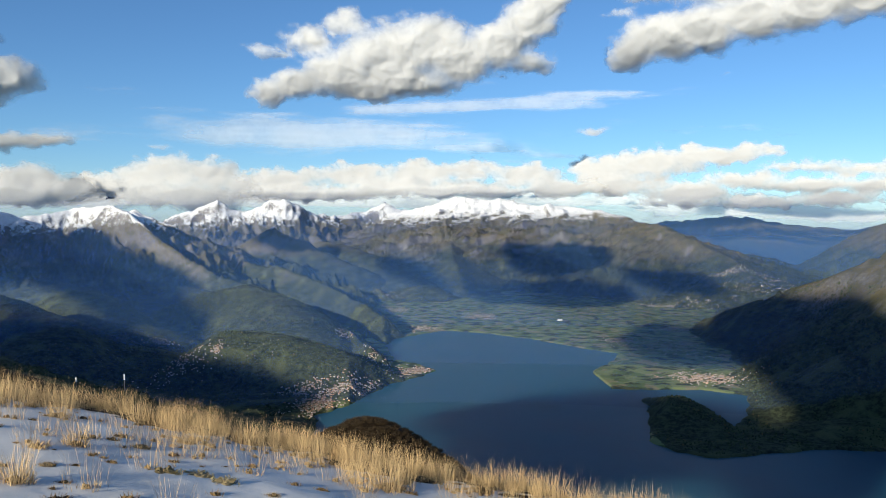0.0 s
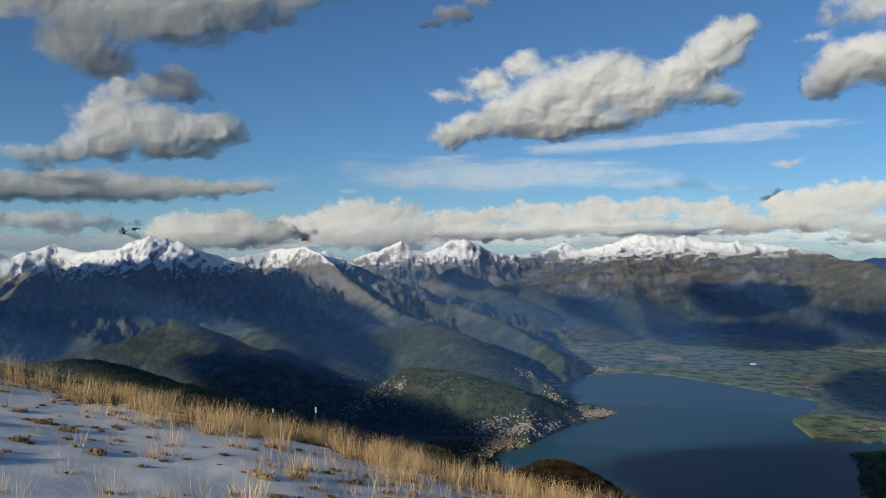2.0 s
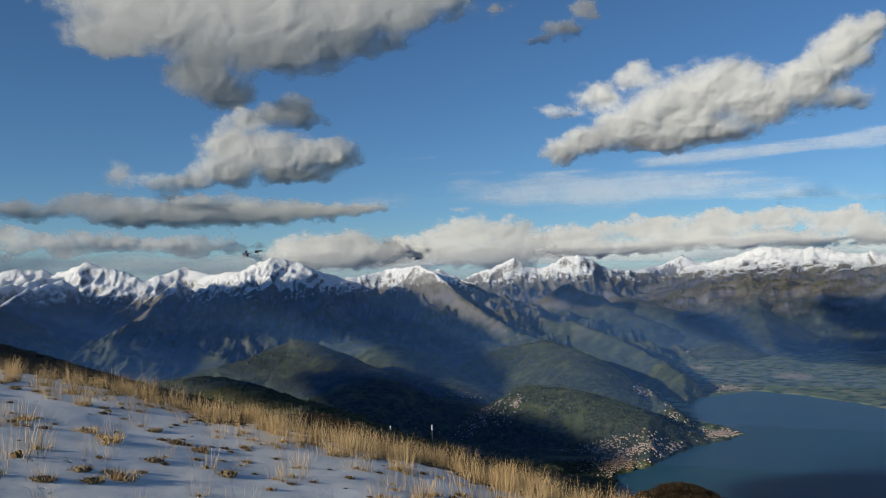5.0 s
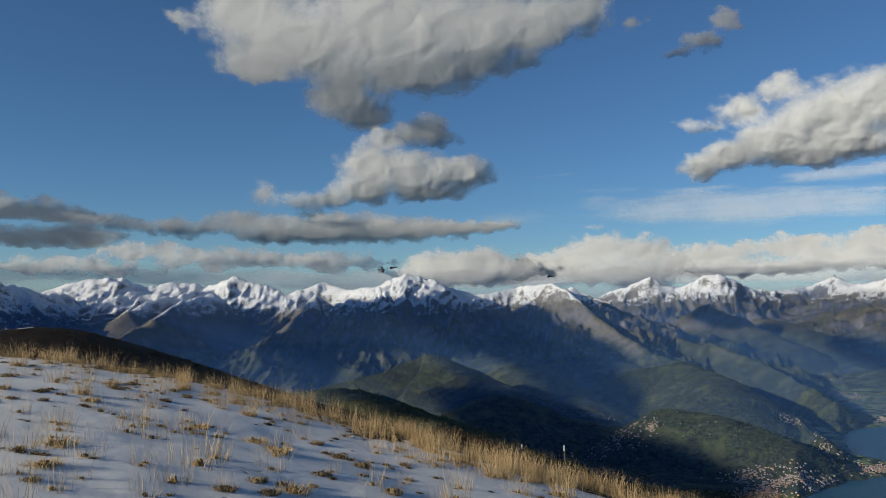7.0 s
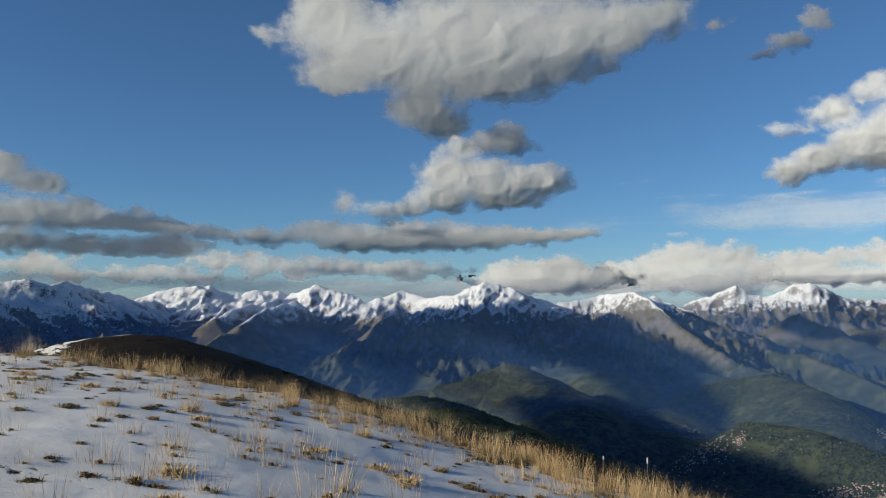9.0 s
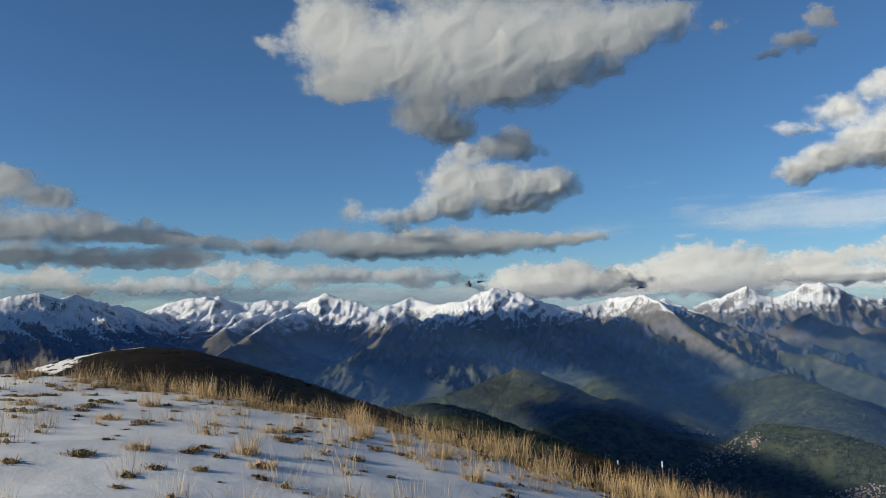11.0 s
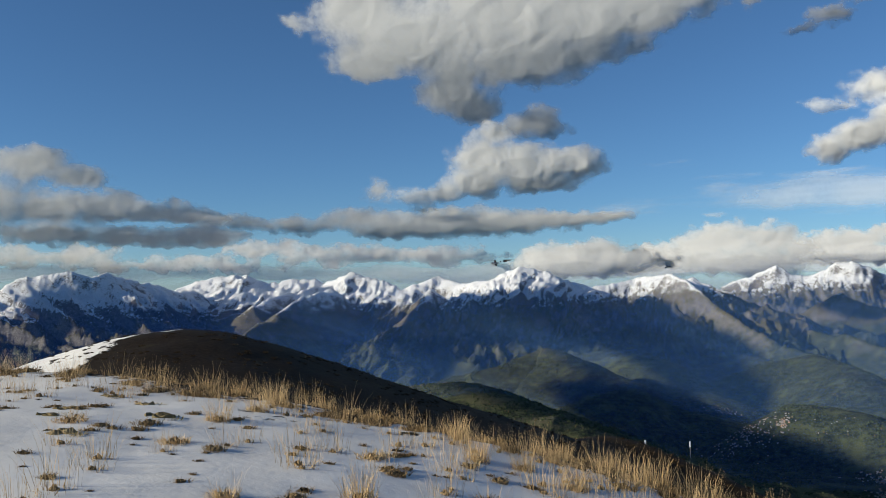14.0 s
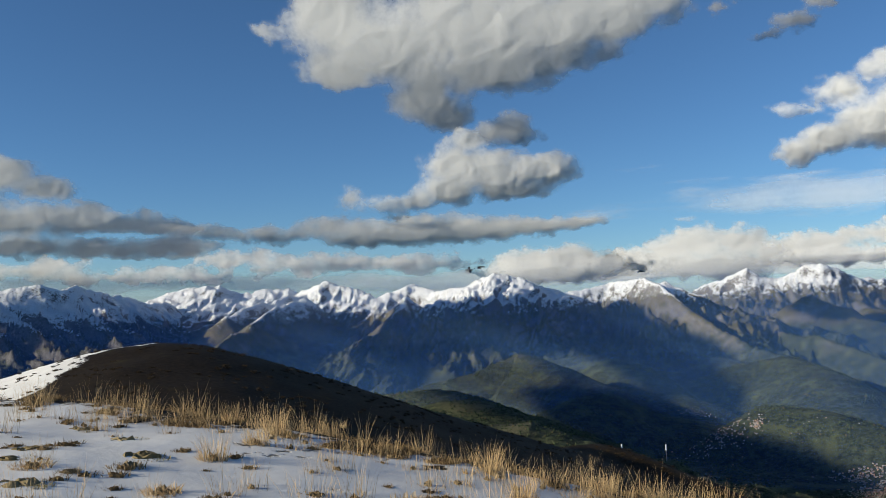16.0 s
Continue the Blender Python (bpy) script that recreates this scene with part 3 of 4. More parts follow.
def cumulus(label, seed, puffs, dist=4600.0, ragged=0.35, deep=1.0, mat=CLOUD, px=0.085, lean=0.8):
    """A heap of rounded billows, each (bearing, angle up, half width, half height, weight), with a ragged rim and a flat base."""
    p = np.array(puffs, float)
    az0, az1 = (p[:, 0] - 1.5 * p[:, 2]).min() - 0.6, (p[:, 0] + 1.5 * p[:, 2]).max() + 0.6
    el0, el1 = (p[:, 1] - 1.5 * p[:, 3]).min() - 0.4, min((p[:, 1] + 1.5 * p[:, 3]).max() + 0.4, 27.0)
    A, E = np.meshgrid(np.arange(az0, az1, px), np.arange(el0, el1, px))
    small = float(np.median(p[:, 3]))                  # the cloud's own grain
    f = max(0.45, min(1.5, 1.1 * small))
    wa = A + 0.55 * f * fbm(A / (1.6 * f), E / (1.3 * f), 4, seed + 3, 0.55)
    we = E + 0.40 * f * fbm(A / (1.6 * f), E / (1.3 * f), 4, seed + 8, 0.55)
    sa, se = A + 0.45 * f * perlin(A / (1.7 * f), E / (1.4 * f), seed + 3), E + 0.30 * f * perlin(A / (1.7 * f), E / (1.4 * f), seed + 8)
    metre = dist * math.pi / 180
    soft_d, soft_h, k = np.zeros(A.shape), np.zeros(A.shape), 44.0 * min(1.0, small)
    for a, e, ra, re, w in puffs:
        below = np.where(we < e, 1.15, 1.0)            # flatter below than above
        q = ((wa - a) / ra) ** 2 + ((we - e) * below / re) ** 2
        d = w - 0.75 * q
        soft_d += np.exp(5.0 * np.clip(d, -3, 1))
        d = np.clip(w + 0.1 - 0.6 * (((sa - a) / ra) ** 2 + ((se - e) / re) ** 2), 0, 1)
        soft_h += np.exp(np.minimum(metre * deep * 0.5 * (ra + re), 330) * d ** 0.75 / k)
    D = np.minimum(np.log(soft_d) / 5.0, 1.2)
    H = np.log(soft_h) * k
    puffy = sum(amp * np.sqrt(perlin(sa / (s * f) + 3.1 * s, se / (s * f), seed + 20) ** 2 + 0.006) for s, amp in ((1.7, 1.0), (0.8, 0.35), (0.4, 0.12)))
    H = H + 19 * f * deep * puffy * smooth(0.0, 0.6, D)
    D = D + ragged * fbm(A / (1.5 * f), E / (1.0 * f), 6, seed + 10, 0.62) * np.clip(1.2 - D, 0.2, 1.0)
    edge = np.minimum(np.minimum(A - az0, az1 - A) / 0.6, np.minimum(E - el0, 40.0) / 0.4)
    D = np.minimum(D, edge)
    # the sunward side stands turned to the light; the base draws back beneath
    u = np.clip((A - az0) / (az1 - az0), 0, 1)
    R = 0.5 * lean * metre * (az1 - az0) * u ** 3 - 0.38 * H
    low = np.clip(((el0 + el1) / 2 - E) / ((el1 - el0) / 2), 0, 1)
    R = R + 0.6 * metre * (el1 - el0) / 2 * low * low
    R = dist + np.clip(R - R[D > 0].max(), -1600, 0)
    a, e = np.radians(A), np.radians(E)
    verts = np.stack([-np.sin(a) * np.cos(e) * R, np.cos(a) * np.cos(e) * R, np.sin(e) * R + EYE], -1).reshape(-1, 3)
    faces = grid_faces(*A.shape)
    faces = faces[(D.reshape(-1)[faces] > -0.02).any(1)]
    v, faces, at = kept(verts, faces, {"body": np.maximum(D, 0).reshape(-1)})
    return tagged(mesh_from("cloud", v, faces, mat, at), label, "cloud", "clouds in the sky")


def shade_cloud(x, y, half_long, half_wide, turn, seed):
    """An unseen cumulus added over the near side of the valley, behind the walker, so that its shade falls on the
    country ahead.
    """
    bm = bmesh.new()
    bmesh.ops.create_icosphere(bm, subdivisions=5, radius=1.0)
    for v in bm.verts:
        n = noise.fractal(v.co * 1.7 + Vector((seed * 3.7, 0, 0)), 0.8, 2.1, 5)
        v.co *= 1 + 0.30 * n
        v.co = Vector((v.co.x * half_long, v.co.y * half_wide, v.co.z * 45 * (1.0 if v.co.z > 0 else 0.35)))
    bmesh.ops.rotate(bm, verts=bm.verts, matrix=Matrix.Rotation(radians(turn), 3, "Z"))
    me = bpy.data.meshes.new("cloud")
    bm.to_mesh(me)
    bm.free()
    me.materials.append(SOLID_CLOUD)
    for f in me.polygons:
        f.use_smooth = True
    ob = new("cloud", me)
    ob.location = (x, y, 900)
    return tagged(ob, "billowed grey-white cumulus cloud added out of view to shade the slopes", "cloud", "clouds in the sky")


SOLID_CLOUD = Mat("cloud_body").color((0.9, 0.9, 0.9), 1.0)

THIN = cloud_material("cloud_veil", 0.50, 0.9)
MIST = cloud_material("cloud_mist", 0.8, 0.92)
cumulus('huge overhanging grey cloud with creamy lit edge', 53,
        [(43.4, 19.2, 3.4, 3.27, 1), (42.7, 15.8, 3.0, 1.70, 1), (39.4, 17.3, 4.5, 3.16, 1), (36.7, 14.2, 3.0, 2.30, 1), (35.6, 12.7, 2.5, 1.47, 1), (33.3, 18.2, 6.4, 4.03, 1), (28.1, 18.3, 5.8, 3.27, 1), (31.4, 15.5, 5.2, 1.89, 1), (24.1, 18.3, 4.9, 2.52, 1), (21.0, 19.0, 3.3, 1.59, 1), (36.7, 24.2, 10.5, 3.77, 1), (27.0, 23.6, 10.7, 3.74, 1), (47.4, 18.3, 2.0, 0.95, 0.45), (27.0, 15.9, 4.6, 1.49, 0.7)], lean=0.6, deep=1.0, dist=4700)
cumulus('stacked cumulus cloud with bright head and blue-grey base', 74,
        [(34.8, 9.2, 2.4, 1.52, 1), (32.2, 8.5, 3.5, 1.84, 1), (28.7, 8.6, 3.0, 1.32, 1), (35.2, 7.5, 2.4, 1.15, 1), (30.6, 7.3, 2.7, 0.93, 1), (33.9, 10.9, 2.0, 1.06, 0.8), (39.6, 6.4, 3.1, 1.20, 0.6), (42.3, 7.1, 2.2, 1.25, 0.45), (37.6, 6.8, 2.2, 1.06, 0.8)], lean=0.5, deep=1.8, dist=4600)
# the darker colour carries the huge cloud's shade on this head
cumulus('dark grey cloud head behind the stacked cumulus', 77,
        [(30.6, 11.6, 2.0, 1.37, 0.9), (32.1, 11.2, 1.9, 1.14, 0.8), (29.6, 10.9, 1.6, 0.84, 0.6)], dist=4850, lean=0.3, mat=SHADED_CLOUD)
cumulus('low flat mauve-grey cloud layer with pale edges', 95,
        [(47.5, 4.6, 3.8, 0.85, 0.8), (43.2, 5.1, 3.9, 1.10, 0.8), (41.1, 4.2, 3.4, 0.67, 1), (38.6, 4.6, 5.6, 1.14, 1), (34.1, 4.6, 5.8, 1.08, 1), (29.3, 4.7, 4.1, 0.75, 1), (26.0, 4.9, 2.2, 0.43, 1), (52.1, 4.9, 3.3, 0.82, 0.7), (36.4, 5.6, 3.8, 0.69, 0.6)], lean=0.1, dist=4750, deep=0.8)
cumulus('dark layered cumulus cloud with bright middle band', 116,
        [(64.5, 8.5, 2.6, 1.33, 1), (61.7, 7.8, 2.0, 0.86, 1), (63.3, 5.8, 2.9, 1.28, 1), (60.3, 5.8, 2.7, 1.31, 1), (56.9, 5.6, 3.4, 0.89, 1), (54.0, 5.2, 2.1, 0.53, 1), (63.3, 4.1, 3.6, 0.85, 1), (54.1, 4.0, 3.3, 0.83, 1), (58.6, 3.9, 3.5, 0.66, 1), (67.9, 6.1, 3.6, 2.37, 1), (71.5, 5.4, 3.4, 1.96, 1)], lean=1.1, dist=4600)
cumulus('bright cumulus heap above the snow peaks', 137,
        [(20.4, 2.6, 1.7, 1.03, 1), (18.2, 3.0, 2.2, 1.35, 1), (15.7, 2.8, 2.0, 1.34, 1), (13.7, 2.2, 1.6, 0.87, 1), (17.7, 1.4, 4.3, 1.11, 1), (22.8, 2.4, 1.7, 0.72, 0.8), (11.8, 2.1, 2.3, 0.86, 1)], lean=0.6, dist=4200, ragged=0.5)
cumulus('white cumulus row behind the white peak', 148,
        [(29.9, 2.3, 2.3, 1.10, 1), (26.8, 2.4, 2.4, 1.03, 1), (28.4, 1.4, 4.7, 0.87, 1), (24.4, 1.8, 2.0, 0.87, 0.8), (31.5, 1.9, 1.9, 0.78, 0.8)], lean=0.6, dist=4300, ragged=0.5)
cumulus('pale grey cloud bank behind the western snow peaks', 158,
        [(50.0, 3.1, 3.0, 0.85, 0.8), (46.2, 2.6, 4.3, 0.94, 0.8), (42.3, 2.7, 3.2, 0.95, 0.8), (37.5, 2.4, 4.4, 1.03, 0.8), (55.2, 2.3, 4.4, 0.68, 0.7), (62.0, 2.6, 4.0, 0.86, 0.8), (66.9, 2.7, 3.7, 0.96, 0.8), (71.5, 3.1, 3.3, 1.11, 0.8), (59.3, 2.0, 4.2, 0.59, 0.7), (53.4, 1.9, 4.8, 0.68, 0.7)], lean=1.0, dist=4450, ragged=0.6)
cumulus('broken white cumulus bank along the far crest', 179,
        [(11.1, 2.5, 2.8, 0.93, 1), (6.5, 2.9, 2.8, 0.94, 1), (8.8, 1.6, 5.5, 0.63, 1), (1.7, 3.1, 3.3, 0.94, 1), (-1.8, 3.3, 2.5, 0.86, 1), (-5.8, 2.9, 2.8, 0.94, 1), (-0.2, 1.9, 6.7, 0.71, 1), (-8.5, 2.0, 3.1, 0.78, 1), (5.7, 3.5, 1.3, 0.39, 0.8), (3.7, 2.2, 3.6, 0.79, 1)], lean=0.15, dist=3620, ragged=0.6)
cumulus('layered grey and cream stratocumulus over the side valley', 190,
        [(-10.8, 3.3, 2.4, 1.00, 1), (-14.2, 3.6, 3.4, 1.14, 1), (-17.9, 4.1, 3.2, 0.82, 1), (-20.9, 4.3, 2.2, 0.66, 0.8), (-12.3, 2.2, 3.1, 1.00, 1), (-16.8, 1.7, 3.3, 0.76, 1), (-23.7, 3.3, 3.5, 0.50, 0.8), (-27.0, 3.0, 2.8, 0.56, 0.8), (-20.4, 2.5, 3.1, 0.67, 0.9), (-24.4, 2.1, 3.5, 0.58, 1), (-28.3, 2.0, 2.4, 0.63, 1), (-16.4, 1.0, 3.9, 0.53, 0.8), (-21.4, 1.0, 3.0, 0.52, 1), (-25.7, 1.2, 2.8, 0.57, 1), (-30.9, 2.6, 2.8, 1.69, 1)], lean=0.15, dist=3640, ragged=0.6)
cumulus('hazy cumulus over the far western ridge', 184,
        [(27.9, 2.4, 1.9, 0.77, 1), (25.7, 2.0, 2.0, 0.57, 0.8), (23.5, 2.7, 1.0, 0.43, 0.8), (22.0, 2.0, 2.1, 0.73, 1), (26.6, 1.3, 3.9, 0.50, 0.8)], lean=0.5, dist=4400, ragged=0.6)
cumulus('large cream and grey cumulus cloud with shaded base', 11,
        [(12.1, 8.4, 1.3, 1.05, 1), (10.1, 9.0, 2.0, 1.27, 1), (7.2, 9.9, 3.0, 1.80, 1), (3.7, 11.1, 3.9, 2.45, 1), (5.1, 8.8, 3.1, 0.99, 1), (0.8, 11.9, 3.2, 2.15, 1), (-1.5, 10.7, 3.1, 2.02, 1), (-3.8, 11.7, 2.4, 1.78, 1), (-5.7, 13.1, 2.3, 1.64, 1), (-7.1, 14.4, 2.0, 1.22, 1), (-6.1, 10.6, 1.9, 1.05, 0.8), (9.3, 12.1, 2.0, 1.03, 0.85), (12.0, 11.1, 2.0, 0.66, 0.55), (6.4, 13.2, 2.1, 1.10, 0.8), (2.5, 9.2, 3.9, 1.22, 1)], lean=0.35, dist=3300, deep=2.6)
cumulus('long bright cumulus cloud trailing off with grey underside', 32,
        [(-12.7, 10.9, 1.6, 1.25, 1), (-14.5, 11.8, 2.6, 1.80, 1), (-17.4, 12.3, 3.2, 1.83, 1), (-20.6, 12.8, 3.4, 1.86, 1), (-24.2, 13.2, 3.2, 1.67, 1), (-27.4, 13.4, 2.8, 1.62, 1), (-12.1, 13.6, 1.6, 0.50, 0.5), (-19.5, 15.4, 6.7, 2.02, 1), (-25.5, 15.4, 4.9, 1.93, 1), (-30.7, 13.5, 3.4, 1.57, 1)], lean=0.35, dist=3300, deep=2.6)
# shade painted by the darker colour on this shred too
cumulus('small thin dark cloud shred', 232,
        [(11.8, 16.6, 1.7, 0.82, 0.8), (10.1, 17.7, 1.4, 0.93, 0.75), (13.4, 16.0, 1.6, 0.42, 0.6), (16.2, 18.1, 2.1, 0.91, 0.4)], lean=0.0, dist=4700, ragged=0.5, mat=SHADED_CLOUD)
cloud('tiny grey cloud shred', -15, -6, 4.7, 7.2,
      [(-10.6, 6.0, 1.9, 0.43, 0.9)], seed=243, depth=15)
cloud('tiny pale cloud shred above the bank', 16, 22, 3.7, 5.7,
      [(19.0, 4.7, 0.9, 0.29, 0.9)], seed=247, depth=15, mat=THIN)
cloud('tiny grey cloud fleck', -21, -16, 8.4, 10.5,
      [(-18.8, 9.4, 0.9, 0.32, 0.7)], seed=249, depth=10)
cloud('thin white streak of high cirrus', -22, 13, 5.5, 9.7,
      [(-4.6, 7.8, 8.9, 0.80, 0.9), (2.5, 7.3, 5.3, 0.71, 0.6), (-10.0, 8.5, 3.0, 0.35, 0.7)], seed=211, streak=5, rough=0.9, mat=THIN, depth=15, dist=3900)
cloud('faint white veil of high cirrus', -39, 38, 2.1, 8.9,
      [(3.3, 5.5, 14.2, 1.7, 0.8), (16.7, 5.5, 11.4, 1.7, 0.65), (-24.7, 5.2, 7.3, 0.51, 0.6), (-17.9, 6.0, 4.8, 0.40, 0.5), (-8.5, 4.5, 10.9, 0.70, 0.5)], seed=221, streak=6, rough=0.9, mat=THIN, depth=15, dist=3900)
cloud('pale mist and cloud layer behind the far crests', -45, 46, -1.5, 3.9,
      [(11.1, 1.4, 17.2, 1.12, 0.9), (-4.6, 1.3, 17.7, 1.06, 0.9), (25.4, 1.2, 10.9, 0.87, 0.9), (-19.7, 0.5, 11.8, 0.87, 0.8), (-28.0, 0.2, 8.7, 0.69, 0.8)], seed=261, streak=3, rough=0.6, mat=MIST, depth=25, dist=4700)
cloud('pale mist layer behind the western crests', 3, 83, -1.6, 3.9,
      [(57.3, 1.6, 11.5, 1.00, 0.8), (42.5, 1.2, 13.2, 1.05, 0.8), (28.6, 0.9, 13.2, 1.14, 0.8), (68.2, 1.5, 7.8, 0.94, 0.8), (19.1, 1.4, 8.2, 0.82, 0.8)], seed=271, streak=3, rough=0.6, mat=MIST, depth=25, dist=4700)

# places and outlines worked back from the shade patches wanted on the land
for k, (x, y, half_long, half_wide, turn) in enumerate((
        (-1846, -1869, 173, 144, 58), (-1651, -1978, 124, 76, 51), (-1367, -1414, 364, 144, 83), (-1464, -1695, 191, 80, 71),
        (-1704, -1856, 99, 59, 91), (-1554, -1235, 220, 97, 83), (-1429, 203, 264, 174, 61), (-1647, -375, 245, 212, 87),
        (-1264, -340, 226, 76, 102), (-1994, -99, 220, 40, 96), (-2219, 254, 124, 69, 78), (-2312, -1628, 134, 68, 140),
        (-3088, -497, 371, 180, 110), (-2882, -446, 345, 86, 89), (-2722, -321, 410, 112, 93), (-2572, -680, 615, 77, 102),
        (-2453, -1492, 165, 69, 127), (-2258, -1704, 137, 55, 128), (-3709, -1153, 188, 42, 85), (-3173, -832, 355, 87, 109),
        (-2462, -1481, 104, 75, 92))):
    shade_cloud(x, y, half_long, half_wide, turn, k)


# ---- the summit ridge under the camera ----
BROW_AT = bearing(5.6, 0, 38)


def ridge_axes(x, y):
    return -0.848 * x + 0.53 * y, 0.53 * x + 0.848 * y


def past_rim(x, y):
    """Metres beyond the rim where the snow dome falls away."""
    s, w = ridge_axes(x, y)
    return (w - (8.6 + 0.4 * np.clip(5.5 - s, 0, 5) - 0.042 * np.maximum(0, s - 4) ** 2)) / np.sqrt(1 + (0.084 * np.maximum(0, s - 4)) ** 2)


def hill_height(s, w):
    """The next hump of the ridge, some fifty metres on, with its evenly falling flanks."""
    u = w - 1.5
    flank = np.where(u < 0, 0.345, 0.43) * (np.sqrt(u * u + 20.0) - 4.47) - 0.08 * np.maximum(0, u - 15)
    flank = flank + 0.35 * np.maximum(0, u - 31) - 1.0 * np.exp(-((u - 27.7) / 1.8) ** 2)
    back = s - 53.0
    return 0.06 - flank - np.where(back < 0, 0.11, 0.35) * (np.sqrt(back * back + 25) - 5)


def ground_height(x, y):
    s, w = ridge_axes(x, y)
    z = 0.05 + 0.0486 * np.clip(s, -30, 15) - 0.2332 * (0.5 * (w + np.sqrt(w * w + 4)) - 0.6) + 0.06 * np.minimum(w + 2, 0)
    q = past_rim(x, y)
    z = z - 0.34 * (np.sqrt(np.maximum(q + 0.4, 0) ** 2 + 1.0) - 1.0)
    z = z + 0.08 * fbm(x / 3.1, y / 3.1, 3, 500) + 0.014 * fbm(x / 0.7, y / 0.7, 3, 510)
    hill = hill_height(s, w) + 0.18 * fbm(x / 6, y / 6, 4, 520) + 0.05 * fbm(x / 1.7, y / 1.7, 3, 525)
    bump = np.hypot((x - BROW_AT.x) / 4.6, (y - BROW_AT.y) / 4.0)
    brow = EYE - 9.35 - 2.6 * bump ** 1.5 + 0.25 * fbm(x / 4, y / 4, 3, 527)
    return np.maximum(z, np.maximum(hill, brow))


def ground_z(x, y):
    return float(ground_height(np.array([x]), np.array([y]))[0])


def build_summit():
    cols, rows = 620, 330
    az = np.radians(np.concatenate([np.linspace(-60, 100, 520), np.linspace(101.5, 300, 100)]))
    rad = 0.25 * (260 / 0.25) ** np.linspace(0, 1, rows)
    rad[0] = 0.0
    A, R = np.meshgrid(az, rad)
    x, y = -3 - np.sin(A) * R, 1.5 + np.cos(A) * R
    z = ground_height(x, y)
    z = z - 0.55 * np.maximum(0, R - 105)
    q = past_rim(x, y)
    s, w = ridge_axes(x, y)
    snow = 0.95 - 0.62 * smooth(-2.2, 0.6, q) - 0.34 * smooth(0.15, 0.5, fbm(x / 1.7, y / 0.9, 4, 530))
    on_hill = smooth(24, 32, np.hypot(x, y))
    edge = w - 1.0 + 0.5 * np.maximum(0, 53 - s)
    flank = smooth(1.5, -1.5, edge + 2.2 * fbm(x / 4, y / 4, 4, 540))
    snow = snow * (1 - on_hill) + on_hill * (-0.06 + 0.78 * flank)
    verts = np.stack([x, y, z], -1).reshape(-1, 3)
    ob = mesh_from("summit_ground", verts, grid_faces(rows, cols)[:, ::-1], GROUND, {"snow": snow.reshape(-1)})
    tagged(ob, "rounded grassy summit ridge under thin patchy snow", "ground", kind="structure")


build_summit()


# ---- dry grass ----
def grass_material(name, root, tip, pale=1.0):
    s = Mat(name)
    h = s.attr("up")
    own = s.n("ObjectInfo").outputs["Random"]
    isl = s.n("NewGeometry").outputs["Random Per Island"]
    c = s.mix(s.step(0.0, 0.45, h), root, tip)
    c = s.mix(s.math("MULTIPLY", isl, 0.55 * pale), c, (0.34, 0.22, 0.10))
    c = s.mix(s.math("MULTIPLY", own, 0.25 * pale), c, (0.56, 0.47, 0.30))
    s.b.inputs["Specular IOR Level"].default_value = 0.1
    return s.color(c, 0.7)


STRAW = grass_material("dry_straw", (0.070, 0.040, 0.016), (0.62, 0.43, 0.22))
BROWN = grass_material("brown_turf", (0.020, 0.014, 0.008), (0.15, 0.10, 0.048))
# heath brown taken near black: the hill's shaded flank is put into it
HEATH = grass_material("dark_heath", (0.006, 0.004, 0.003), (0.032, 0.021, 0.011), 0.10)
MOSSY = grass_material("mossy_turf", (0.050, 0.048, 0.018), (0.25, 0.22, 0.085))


def blades(count, spread, height, lean, width, seed, stiff=0.5, flat=1.0):
    """Arrays of a tuft of tapering blades, each bent over by its own lean."""
    r = np.random.default_rng(seed)
    V, F, U = [], [], []
    for i in range(count):
        a, d = r.uniform(0, 2 * np.pi), spread * math.sqrt(r.uniform(0, 1))
        bx, by = d * math.cos(a), d * math.sin(a) * flat
        dirn = a + r.normal(0, 0.8)
        l = height * r.uniform(0.45, 1.0) * (1 - 0.3 * d / max(spread, 1e-3))
        k = lean * r.uniform(0.15, 1.0)
        face = r.uniform(0, np.pi)
        w = width * r.uniform(0.6, 1.2)
        n0 = len(V)
        for j, t in enumerate((0, 0.4, 0.75, 1.0)):
            off = k * l * t ** (1 + stiff)
            px, py, pz = bx + math.cos(dirn) * off, by + math.sin(dirn) * off, l * t * (1 - 0.3 * k * t) - 0.03
            ww = w * (1, 0.85, 0.5, 0.0)[j]
            if j < 3:
                V += [(px - ww * math.cos(face), py - ww * math.sin(face), pz), (px + ww * math.cos(face), py + ww * math.sin(face), pz)]
                U += [t, t]
            else:
                V.append((px, py, pz))
                U.append(t)
        F += [(n0, n0 + 1, n0 + 3), (n0, n0 + 3, n0 + 2), (n0 + 2, n0 + 3, n0 + 5), (n0 + 2, n0 + 5, n0 + 4), (n0 + 4, n0 + 5, n0 + 6)]
    return np.array(V), np.array(F), np.array(U)


